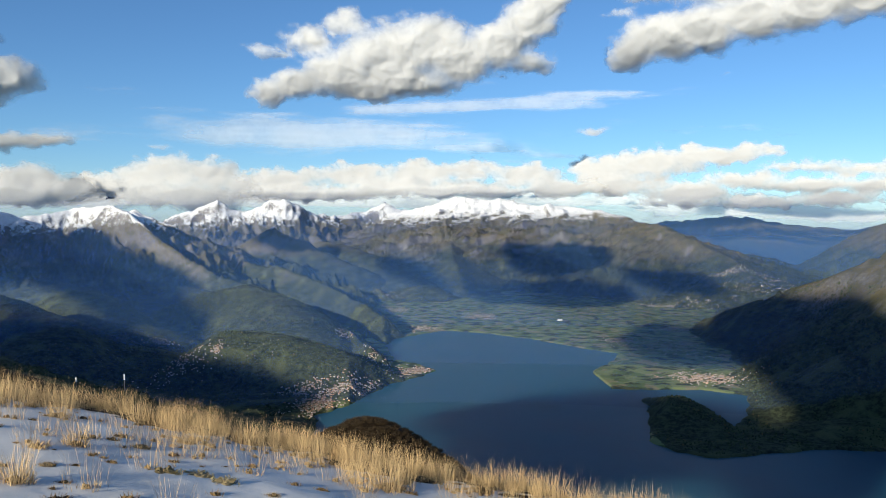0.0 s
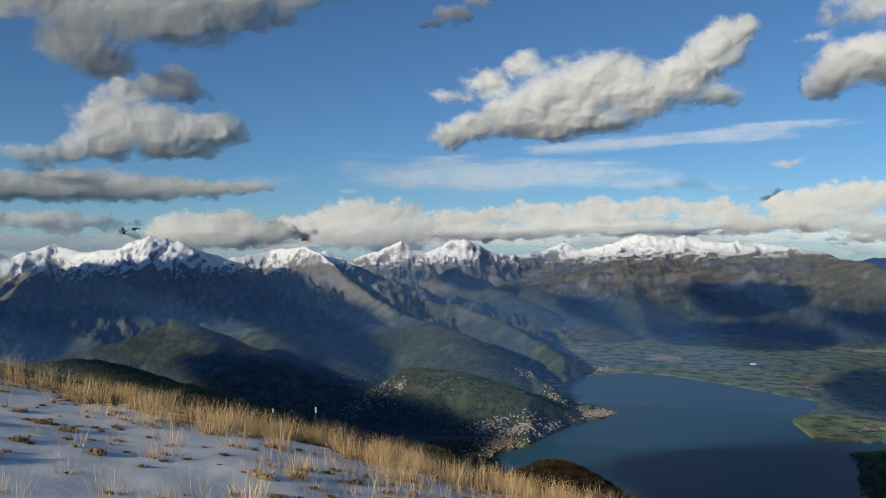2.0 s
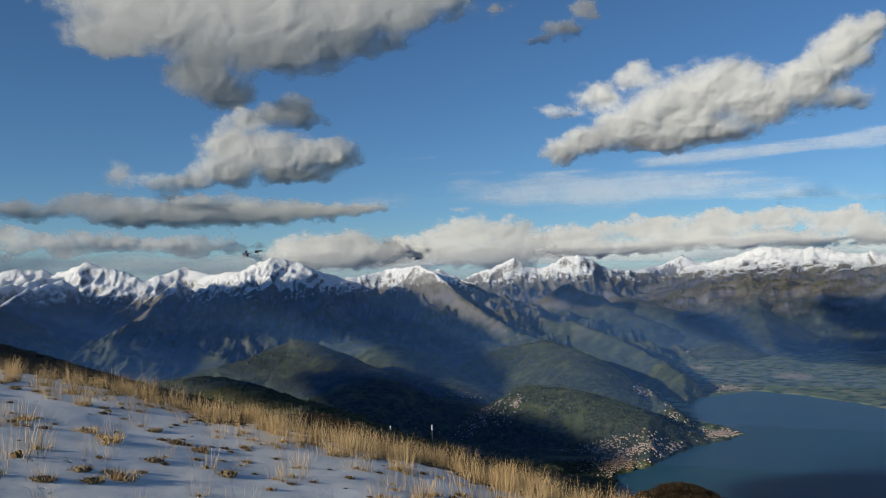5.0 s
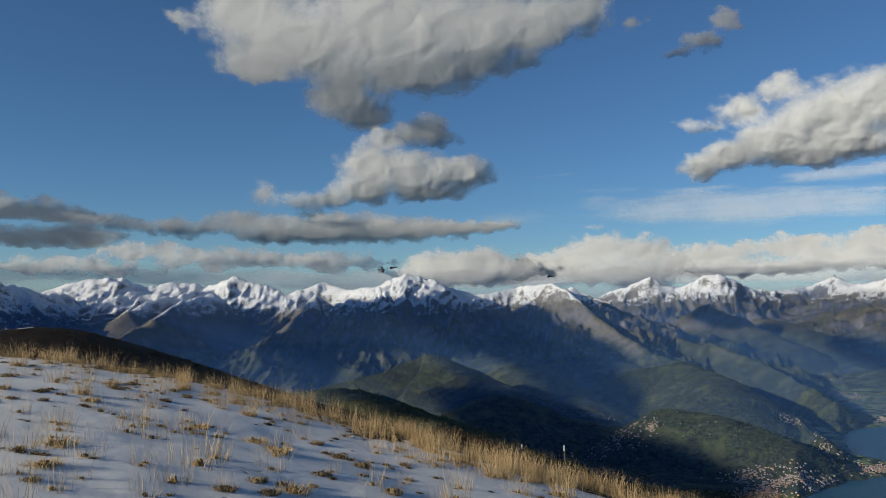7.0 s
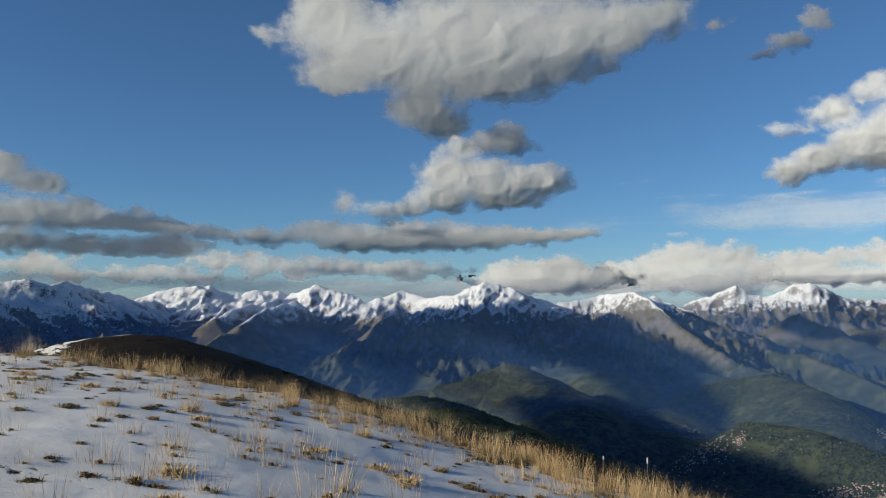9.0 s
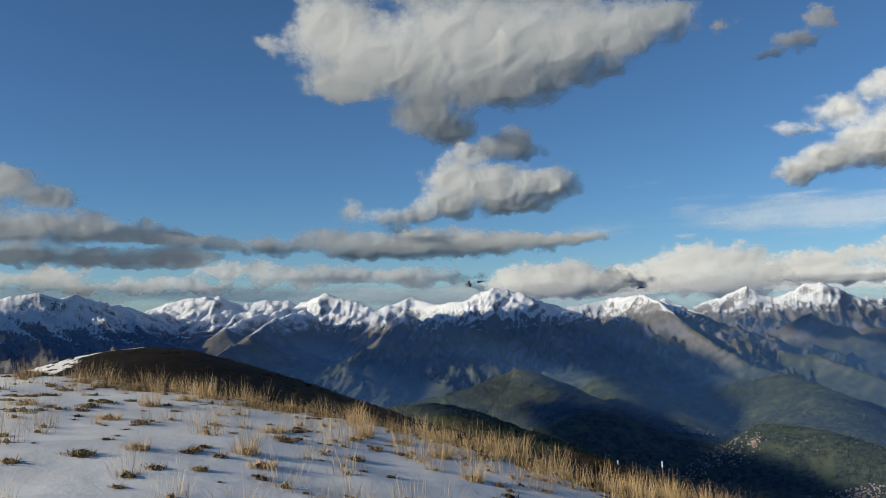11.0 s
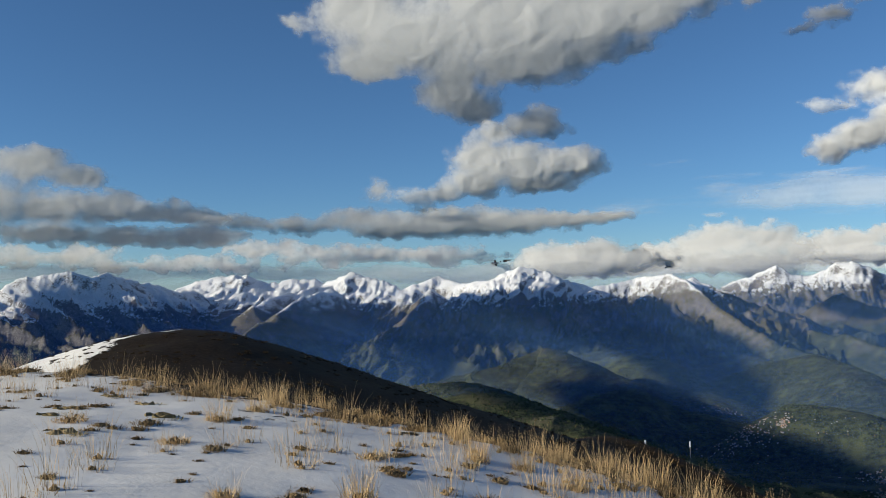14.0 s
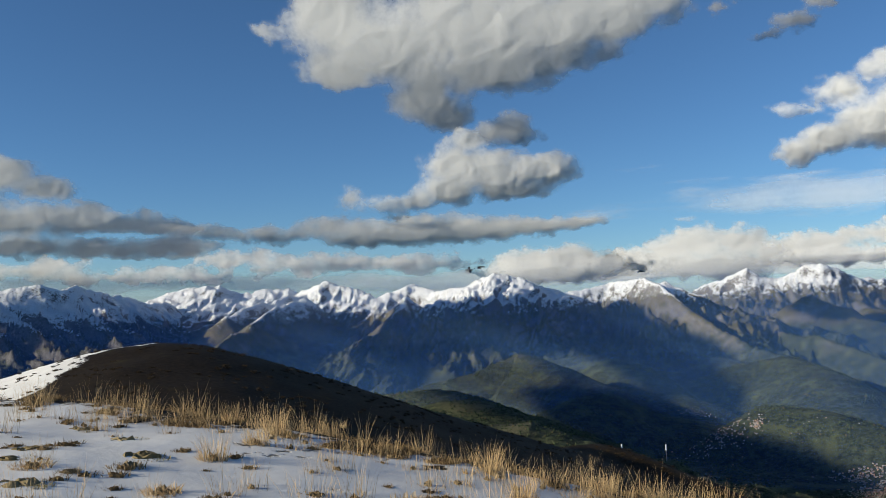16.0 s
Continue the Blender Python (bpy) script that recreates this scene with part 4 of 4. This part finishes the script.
def mound(radius, height, seed):
    """A low ragged hummock of matted old grass under a tuft."""
    r = np.random.default_rng(seed)
    ring, rows = 14, 4
    V, U = [(0, 0, height)], [0.15]
    for j in range(1, rows + 1):
        for i in range(ring):
            a, t = 2 * np.pi * i / ring, j / rows
            q = radius * t * (1 + 0.25 * r.normal() * t)
            V.append((q * math.cos(a), q * math.sin(a), height * (1 - t * t) + 0.012 * r.normal() - 0.05 * (t > 0.9)))
            U.append(0.12 * r.uniform())
    F = [(0, 1 + i, 1 + (i + 1) % ring) for i in range(ring)]
    for j in range(rows - 1):
        for i in range(ring):
            a, b = 1 + j * ring + i, 1 + j * ring + (i + 1) % ring
            F += [(a, a + ring, b + ring), (a, b + ring, b)]
    return np.array(V, float), np.array(F), np.array(U)


def stack(parts):
    V, F, U, n = [], [], [], 0
    for v, f, u in parts:
        V.append(v), F.append(f + n), U.append(u)
        n += len(v)
    return np.concatenate(V), np.concatenate(F), np.concatenate(U)


KINDS = {
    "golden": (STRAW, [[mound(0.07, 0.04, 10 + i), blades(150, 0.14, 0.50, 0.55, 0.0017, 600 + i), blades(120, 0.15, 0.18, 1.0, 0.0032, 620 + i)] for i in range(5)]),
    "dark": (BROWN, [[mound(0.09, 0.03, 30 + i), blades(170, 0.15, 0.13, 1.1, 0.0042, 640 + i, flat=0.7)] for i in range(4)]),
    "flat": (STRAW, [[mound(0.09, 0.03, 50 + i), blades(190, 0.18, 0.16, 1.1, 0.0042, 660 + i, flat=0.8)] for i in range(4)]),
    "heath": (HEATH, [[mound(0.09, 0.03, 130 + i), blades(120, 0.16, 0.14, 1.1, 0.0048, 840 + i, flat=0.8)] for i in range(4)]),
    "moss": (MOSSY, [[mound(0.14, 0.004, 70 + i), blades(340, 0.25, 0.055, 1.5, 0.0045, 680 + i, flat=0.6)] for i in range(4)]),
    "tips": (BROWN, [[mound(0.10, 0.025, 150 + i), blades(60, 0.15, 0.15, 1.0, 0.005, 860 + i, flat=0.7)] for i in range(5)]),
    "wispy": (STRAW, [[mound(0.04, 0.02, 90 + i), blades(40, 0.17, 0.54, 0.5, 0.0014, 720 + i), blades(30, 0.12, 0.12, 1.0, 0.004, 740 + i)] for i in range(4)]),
}
KINDS_LABEL = {
    "golden": "tall tussock of dry golden grass standing in the snow", "dark": "low dark brown grass tuft poking out of snow",
    "flat": "flattened golden grass clump lying on the snow", "moss": "flat patch of mossy green turf melted out of snow",
    "wispy": "thin wispy tuft of pale dry grass stalks"}
GOLDEN = [(-3.3, 6.2, 1), (-3.6, 7.9, 0.9), (-0.6, 8.6, 1.15), (-8.8, 8.9, 0.8), (-12.7, 8.1, 0.8), (-10.3, 9.7, 0.8), (-9.7, 9.6, 0.9), (-10.6, 9.4, 0.8), (-10.0, 7.2, 0.8), (-13.1, 8.9, 0.8), (-13.5, 9.5, 0.9), (-26.5, 24.4, 0.8)]
DARK = [(-3.4, 6.9, 0.6), (-3.2, 8.5, 0.8), (-2.8, 8.4, 0.45), (-4.6, 9.5, 0.9), (-2.0, 10.5, 0.6), (-1.5, 7.1, 0.5), (-6.5, 4.2, 0.6), (-5.9, 5.9, 0.8), (-5.8, 5.4, 0.8), (-10.4, 8.0, 0.7), (-9.6, 6.4, 0.6), (-7.4, 8.6, 0.8), (-6.0, 6.9, 0.8), (-6.7, 8.1, 0.9), (-6.3, 8.0, 1), (-5.3, 7.1, 1), (-5.6, 5.7, 0.8), (-5.7, 6.4, 0.4), (-11.7, 7.3, 0.8), (-10.2, 6.8, 0.7), (-11.0, 8.7, 0.6), (-10.4, 5.9, 0.9), (-11.4, 5.8, 0.5), (-10.1, 9.0, 0.8), (-12.9, 7.0, 0.6), (-12.8, 9.3, 0.6), (-24.8, 23.0, 0.7), (-12.5, 9.9, 0.6), (-13.1, 8.1, 0.6), (-12.8, 7.4, 0.9)]
FLAT = [(-3.8, 7.5, 0.8), (-1.1, 9.4, 1), (-7.5, 5.1, 1.1), (-6.8, 4.5, 0.8), (-8.2, 7.4, 0.8), (-7.5, 7.6, 0.9), (-6.9, 7.3, 1), (-9.6, 7.0, 0.8), (-5.6, 6.0, 1), (-12.1, 7.2, 0.8), (-10.4, 6.4, 0.7), (-11.0, 8.4, 0.9), (-13.2, 6.9, 0.8)]
MOSS = [(-2.6, 7.4, 0.9), (-2.3, 7.5, 1), (-2.0, 7.3, 1), (-14.0, 8.1, 1), (-13.1, 7.7, 1.1), (-14.8, 9.2, 1), (-13.9, 7.2, 0.8), (-13.6, 6.9, 0.8), (-12.8, 6.6, 1), (-14.8, 8.2, 0.8)]
WISPY = [(-3.7, 8.5, 1), (-2.3, 8.7, 0.6), (-2.8, 6.3, 1), (-0.8, 8.2, 1), (-6.5, 5.8, 1.4), (-9.0, 6.7, 1), (-11.9, 7.8, 0.8), (-8.6, 7.0, 0.7), (-12.4, 6.4, 0.8), (-12.0, 8.5, 0.6), (-10.5, 9.1, 1), (-9.9, 8.0, 0.9), (-11.3, 9.1, 1), (-24.0, 24.1, 1)]
MESHES = {}


def tussock(kind, x, y, size, k):
    """One clump of grass rooted in the ground at x, y: a matted base with the blades standing in it."""
    mat, shapes = KINDS[kind]
    key = (kind, k % len(shapes))
    base, *grown = shapes[key[1]]
    made = []
    for name, (v, f, u) in (("grass_tussock", base), ("tuft", stack(grown))):
        if (key, name) not in MESHES:
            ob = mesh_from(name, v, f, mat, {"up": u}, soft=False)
            MESHES[key, name] = ob.data
        else:
            ob = new(name, MESHES[key, name])
        made.append(ob)
    made[0].matrix_world = pose(x, y, ground_z(x, y) + 0.005, 0, 0, 137.5 * k) @ Matrix.Diagonal((size, size, size, 1))
    made[1].parent = made[0]
    return tagged(made[0], KINDS_LABEL[kind], "grass", "grass tussocks in the snow")


count = 0
for kind, places in (("golden", GOLDEN), ("dark", DARK), ("flat", FLAT), ("moss", MOSS), ("wispy", WISPY)):
    for x, y, size in places:
        tussock(kind, x, y, size, count)
        count += 1


def joined(name, kind, picks):
    """Many tufts in one mesh: picks of (shape, x, y, size, turn)."""
    mat, shapes = KINDS[kind]
    whole = [stack(parts) for parts in shapes]
    xs, ys = np.array([p[1] for p in picks]), np.array([p[2] for p in picks])
    zs = ground_height(xs, ys)
    V, F, U, n = [], [], [], 0
    for (k, x, y, size, turn), z in zip(picks, zs):
        v, f, u = whole[k % len(whole)]
        c, s_ = math.cos(turn), math.sin(turn)
        q = v * size
        V.append(np.stack([x + c * q[:, 0] - s_ * q[:, 1], y + s_ * q[:, 0] + c * q[:, 1], z + q[:, 2]], -1))
        F.append(f + n), U.append(u)
        n += len(v)
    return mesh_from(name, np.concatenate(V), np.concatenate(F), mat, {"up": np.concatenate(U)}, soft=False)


def scatter_grass():
    r = np.random.default_rng(700)
    x, y = r.uniform(-30, 9, 60000), r.uniform(-6, 24, 60000)
    q, (s, w) = past_rim(x, y), ridge_axes(x, y)
    patch = perlin(x / 1.6, y / 1.6, 710) + 0.5 * perlin(x / 0.6, y / 0.6, 711)
    dice = r.uniform(0, 1, len(x))

    def pick(mask, limit, lo, hi):
        idx = np.flatnonzero(mask)[:limit]
        return [(int(i), x[i], y[i], r.uniform(lo, hi), r.uniform(0, 6.28)) for i in idx]
    fringe = np.exp(-((q - 0.2) / 0.9) ** 2) * np.clip(0.42 + 1.7 * patch, 0.06, 1) * (s < 18.5) * (1 - 0.6 * smooth(5, 12, s)) * (1 - 0.9 * smooth(12, 16, s))
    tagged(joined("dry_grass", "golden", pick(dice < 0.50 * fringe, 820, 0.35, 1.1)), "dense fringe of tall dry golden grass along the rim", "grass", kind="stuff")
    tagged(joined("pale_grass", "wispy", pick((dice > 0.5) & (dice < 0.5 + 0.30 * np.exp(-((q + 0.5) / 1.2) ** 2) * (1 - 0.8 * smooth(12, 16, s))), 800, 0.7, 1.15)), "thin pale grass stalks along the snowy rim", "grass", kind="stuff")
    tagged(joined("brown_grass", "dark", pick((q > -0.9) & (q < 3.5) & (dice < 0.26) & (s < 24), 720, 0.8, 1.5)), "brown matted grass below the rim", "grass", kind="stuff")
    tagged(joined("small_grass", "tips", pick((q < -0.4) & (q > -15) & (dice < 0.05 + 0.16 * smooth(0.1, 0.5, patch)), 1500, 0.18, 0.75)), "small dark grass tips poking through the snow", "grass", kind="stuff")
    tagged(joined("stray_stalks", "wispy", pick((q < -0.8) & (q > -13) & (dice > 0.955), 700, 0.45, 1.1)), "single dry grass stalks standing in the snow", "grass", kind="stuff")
    # rough heath on the hill ahead
    s, w = r.uniform(36, 60, 4000), r.uniform(-9, 32, 4000)
    x, y = -0.848 * s + 0.53 * w, 0.53 * s + 0.848 * w
    heath = np.flatnonzero(perlin(x / 3, y / 3, 715) > -0.05)[:1100]
    bx, by = BROW_AT.x + r.normal(0, 3.2, 700), BROW_AT.y + r.normal(0, 2.4, 700)
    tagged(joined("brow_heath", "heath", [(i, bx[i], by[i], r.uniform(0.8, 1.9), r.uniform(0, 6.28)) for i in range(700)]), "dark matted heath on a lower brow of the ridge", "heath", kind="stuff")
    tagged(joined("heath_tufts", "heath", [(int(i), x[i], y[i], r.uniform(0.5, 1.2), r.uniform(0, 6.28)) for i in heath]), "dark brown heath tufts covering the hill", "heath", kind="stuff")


scatter_grass()


# ---- lakeside towns and villages ----
def house_material():
    s = Mat("house_walls_and_roofs")
    roof = s.attr("roof")
    isl = s.n("NewGeometry").outputs["Random Per Island"]
    wall = s.mix(s.step(0.2, 0.8, isl), (0.36, 0.32, 0.27), (0.56, 0.52, 0.46))
    wall = s.mix(s.step(0.72, 0.74, isl), wall, (0.60, 0.36, 0.22))
    tile = s.mix(isl, (0.15, 0.085, 0.062), (0.26, 0.18, 0.14))
    tile = s.mix(s.step(0.86, 0.88, isl), tile, (0.30, 0.29, 0.28))
    return s.color(s.mix(s.step(0.45, 0.55, roof), wall, tile), 0.85)


HOUSE = house_material()


def village(label, seed, count, scale, spots):
    """Small gabled houses with eaves; spots: (bearing, metres away, half width, half depth, share)."""
    r = np.random.default_rng(seed)
    X, Y = [], []
    for az, dist, wide, deep, share in spots:
        n = int(count * share)
        c = bearing(az, 0, dist)
        out, side = bearing(az), bearing(az - 90)
        a, b = r.normal(0, 0.6, n) * wide, r.normal(0, 0.6, n) * deep
        X.append(c.x + side.x * a + out.x * b), Y.append(c.y + side.y * a + out.y * b)
    x, y = np.concatenate(X), np.concatenate(Y)
    ok = lake_distance(x, y) > 3
    x, y = x[ok], y[ok]
    z, _ = land_height(x, y)
    V, F, U = [], [], []
    for i in range(len(x)):
        w, d, h = scale * r.uniform(0.8, 1.5), scale * r.uniform(0.6, 1.0), scale * r.uniform(0.7, 1.4)
        t, n0 = r.uniform(0, 3.14), len(V)
        c, s_ = math.cos(t), math.sin(t)
        e = 1.12
        pts = [(-w, -d, -h), (w, -d, -h), (w, d, -h), (-w, d, -h), (-w, -d, h), (w, -d, h), (w, d, h), (-w, d, h),
               (-w * e, -d * e, h * 0.95), (w * e, -d * e, h * 0.95), (w * e, d * e, h * 0.95), (-w * e, d * e, h * 0.95),
               (-w * e, 0, h + 0.5 * d), (w * e, 0, h + 0.5 * d)]
        V += [(x[i] + c * px - s_ * py, y[i] + s_ * px + c * py, z[i] + pz) for px, py, pz in pts]
        U += [0.0] * 8 + [1.0] * 6
        F += [[n0 + k for k in f] for f in ((0, 1, 5, 4), (1, 2, 6, 5), (2, 3, 7, 6), (3, 0, 4, 7), (8, 9, 13, 12), (10, 11, 12, 13), (9, 10, 13, 13), (11, 8, 12, 12))]
    F = np.array(F)
    tri = np.concatenate([F[:, [0, 1, 2]], F[:, [0, 2, 3]]])
    tri = tri[(tri[:, 1] != tri[:, 2]) & (tri[:, 0] != tri[:, 2])]
    ob = mesh_from("village_houses", np.array(V), tri, HOUSE, {"roof": np.array(U)}, soft=False)
    return tagged(ob, label, "village", "villages round the lake", kind="stuff")


village("lakeside town of pale houses with red roofs", 1, 900, 0.90, [(8.7, 1005, 29, 33, 0.4), (7.3, 1059, 33, 10, 0.2), (9.5, 1082, 33, 10, 0.15), (5.7, 1071, 22, 18, 0.15), (8.3, 953, 26, 14, 0.1)])
village("old town on a low spit of the lake shore", 2, 620, 0.90, [(1.8, 1222, 23, 22, 0.35), (3.4, 1203, 21, 40, 0.25), (4.9, 1268, 22, 31, 0.2), (4.2, 1105, 18, 13, 0.2)])
village("row of lakeside villages under the mountain spur", 3, 630, 0.86, [(1.8, 1686, 39, 40, 0.3), (3.7, 2018, 47, 70, 0.2), (7.0, 1387, 15, 13, 0.1), (4.1, 2255, 53, 33, 0.15), (-2.6, 1904, 44, 55, 0.25)])
village("upland village of pale houses in a valley hollow", 4, 285, 0.78, [(17.8, 1184, 37, 28, 0.6), (19.2, 1455, 20, 8, 0.25), (15.6, 1190, 11, 8, 0.15)])
village("spread-out town on the flat river delta", 5, 1050, 0.78, [(-18.0, 1222, 47, 33, 0.45), (-15.8, 1741, 38, 30, 0.15), (-15.1, 1501, 62, 70, 0.25), (-12.4, 1558, 28, 28, 0.15)])
village("distant villages strung along the wide valley", 6, 570, 0.90, [(-15.4, 2184, 69, 26, 0.2), (-19.4, 2377, 42, 16, 0.2), (-22.2, 2340, 113, 70, 0.3), (-18.2, 2173, 75, 21, 0.15), (-20.8, 2279, 79, 28, 0.15)])
village("scattered white farmhouses on the green slopes", 7, 105, 0.62, [(12.0, 1180, 60, 20, 0.1), (10.0, 1600, 70, 120, 0.25), (7.0, 1750, 50, 120, 0.2), (16.0, 1750, 60, 80, 0.15), (29.0, 1400, 60, 60, 0.1), (-3.0, 1720, 60, 20, 0.1)])


def box_mesh(bm, x, y, z, w, d, h, turn=0.0):
    m = pose(x, y, z + h / 2, 0, 0, turn) @ Matrix.Diagonal((w, d, h, 1))
    return bmesh.ops.create_cube(bm, size=1.0, matrix=m)


def part(name, bm, material, parent, label=""):
    me = bpy.data.meshes.new(name)
    bmesh.ops.recalc_face_normals(bm, faces=bm.faces)
    bm.to_mesh(me)
    bm.free()
    me.materials.append(material)
    ob = new(name, me)
    ob.parent = parent
    return tagged(ob, label)


WHITE_PAINT = Mat("white_paint").color((0.78, 0.78, 0.76), 0.5)
GREY_STEEL = Mat("grey_steel").color((0.16, 0.16, 0.17), 0.6)


def radio_mast(az, dist, tall):
    """A lattice mast with a white aerial drum on top."""
    p = bearing(az, 0, dist)
    z = float(land_height(np.array([p.x]), np.array([p.y]))[0][0])
    root = new("radio_mast")
    root.location = (p.x, p.y, z)
    bm = bmesh.new()
    for sx, sy in ((-1, -1), (1, -1), (1, 1), (-1, 1)):
        bmesh.ops.create_cone(bm, cap_ends=True, segments=6, radius1=0.10, radius2=0.07, depth=tall * 0.65,
                              matrix=Matrix.Translation((sx * 0.25, sy * 0.25, tall * 0.325)))
    for k in range(9):
        box_mesh(bm, 0, 0, tall * 0.065 * (k + 0.5), 0.62, 0.62, 0.06)
    part("lattice_tower", bm, GREY_STEEL, root, "dark grey lattice tower")
    bm = bmesh.new()
    bmesh.ops.create_cone(bm, cap_ends=True, segments=12, radius1=0.75, radius2=0.68, depth=tall * 0.33, matrix=Matrix.Translation((0, 0, tall * 0.80)))
    part("aerial_drum", bm, WHITE_PAINT, root, "white cylindrical aerial cover")
    bm = bmesh.new()
    bmesh.ops.create_cone(bm, cap_ends=True, segments=8, radius1=0.06, radius2=0.03, depth=tall * 0.10, matrix=Matrix.Translation((0, 0, tall * 1.01)))
    part("lightning_rod", bm, GREY_STEEL, root)
    return tagged(root, "slim radio mast with white top on the wooded slope", "radio mast")


radio_mast(21.5, 800, 16.0)
radio_mast(24.4, 770, 11.0)


def long_building(az, dist, turn):
    """A large white farm hall on the delta."""
    p = bearing(az, 0, dist)
    z = float(land_height(np.array([p.x]), np.array([p.y]))[0][0])
    root = new("farm_hall")
    root.location, root.rotation_euler = (p.x, p.y, z - 0.3), (0, 0, radians(turn))
    bm = bmesh.new()
    box_mesh(bm, 0, 0, 0, 11, 4, 2.4)
    part("wall", bm, WHITE_PAINT, root, "white rendered walls")
    bm = bmesh.new()
    v = [bm.verts.new(c) for c in ((-5.8, -2.3, 2.4), (5.8, -2.3, 2.4), (5.8, 2.3, 2.4), (-5.8, 2.3, 2.4), (-5.8, 0, 3.4), (5.8, 0, 3.4))]
    for f in ((0, 1, 5, 4), (2, 3, 4, 5), (1, 2, 5), (3, 0, 4), (3, 2, 1, 0)):
        bm.faces.new([v[k] for k in f])
    part("roof", bm, WHITE_PAINT, root, "pale metal roof")
    return tagged(root, "long white farm hall on the green delta", "building")


long_building(-8.2, 1840, 10)


# ---- woods ----
def leaf_material():
    s = Mat("woodland_crowns")
    isl = s.n("NewGeometry").outputs["Random Per Island"]
    c = s.mix(s.step(0.0, 1.0, isl), (0.022, 0.036, 0.018), (0.078, 0.096, 0.042))
    c = s.mix(s.step(0.88, 0.96, isl), c, (0.13, 0.10, 0.045))
    s.bump(s.noise(1.2, 3), 0.6, 1.0)
    return s.color(c, 0.95)


def woods():
    """Many small ragged crowns on the nearer slopes."""
    r = np.random.default_rng(900)
    n = 80000
    az, rad = r.uniform(-34, 56, n), 480 * (1750 / 480) ** np.sqrt(r.uniform(0, 1, n))
    x, y = -np.sin(np.radians(az)) * rad, np.cos(np.radians(az)) * rad
    z, which = land_height(x, y)
    thick = fbm(x / 70, y / 70, 4, 910)
    keep = (which >= 0) & (z < -95) & (thick > -0.12) & (lake_distance(x, y) > 6)
    x, y, z, rad = x[keep][:36000], y[keep][:36000], z[keep][:36000], rad[keep][:36000]
    bm = bmesh.new()
    bmesh.ops.create_icosphere(bm, subdivisions=1, radius=1.0)
    base = np.array([v.co for v in bm.verts])
    tris = np.array([[v.index for v in f.verts] for f in bm.faces])
    bm.free()
    m = len(x)
    size = r.uniform(0.5, 1.05, m) * np.clip(rad / 900, 0.8, 1.3)
    jit = 1 + 0.25 * r.normal(0, 1, (m, len(base)))
    V = base[None] * jit[:, :, None] * size[:, None, None]
    V[:, :, 2] *= r.uniform(0.9, 1.5, m)[:, None]
    V += np.stack([x, y, z + size * 0.6], -1)[:, None, :]
    F = tris[None] + (np.arange(m) * len(base))[:, None, None]
    ob = mesh_from("woodland", V.reshape(-1, 3), F.reshape(-1, 3), leaf_material())
    tagged(ob, "dense mixed woodland covering the lower slopes", "woods", kind="stuff")


woods()
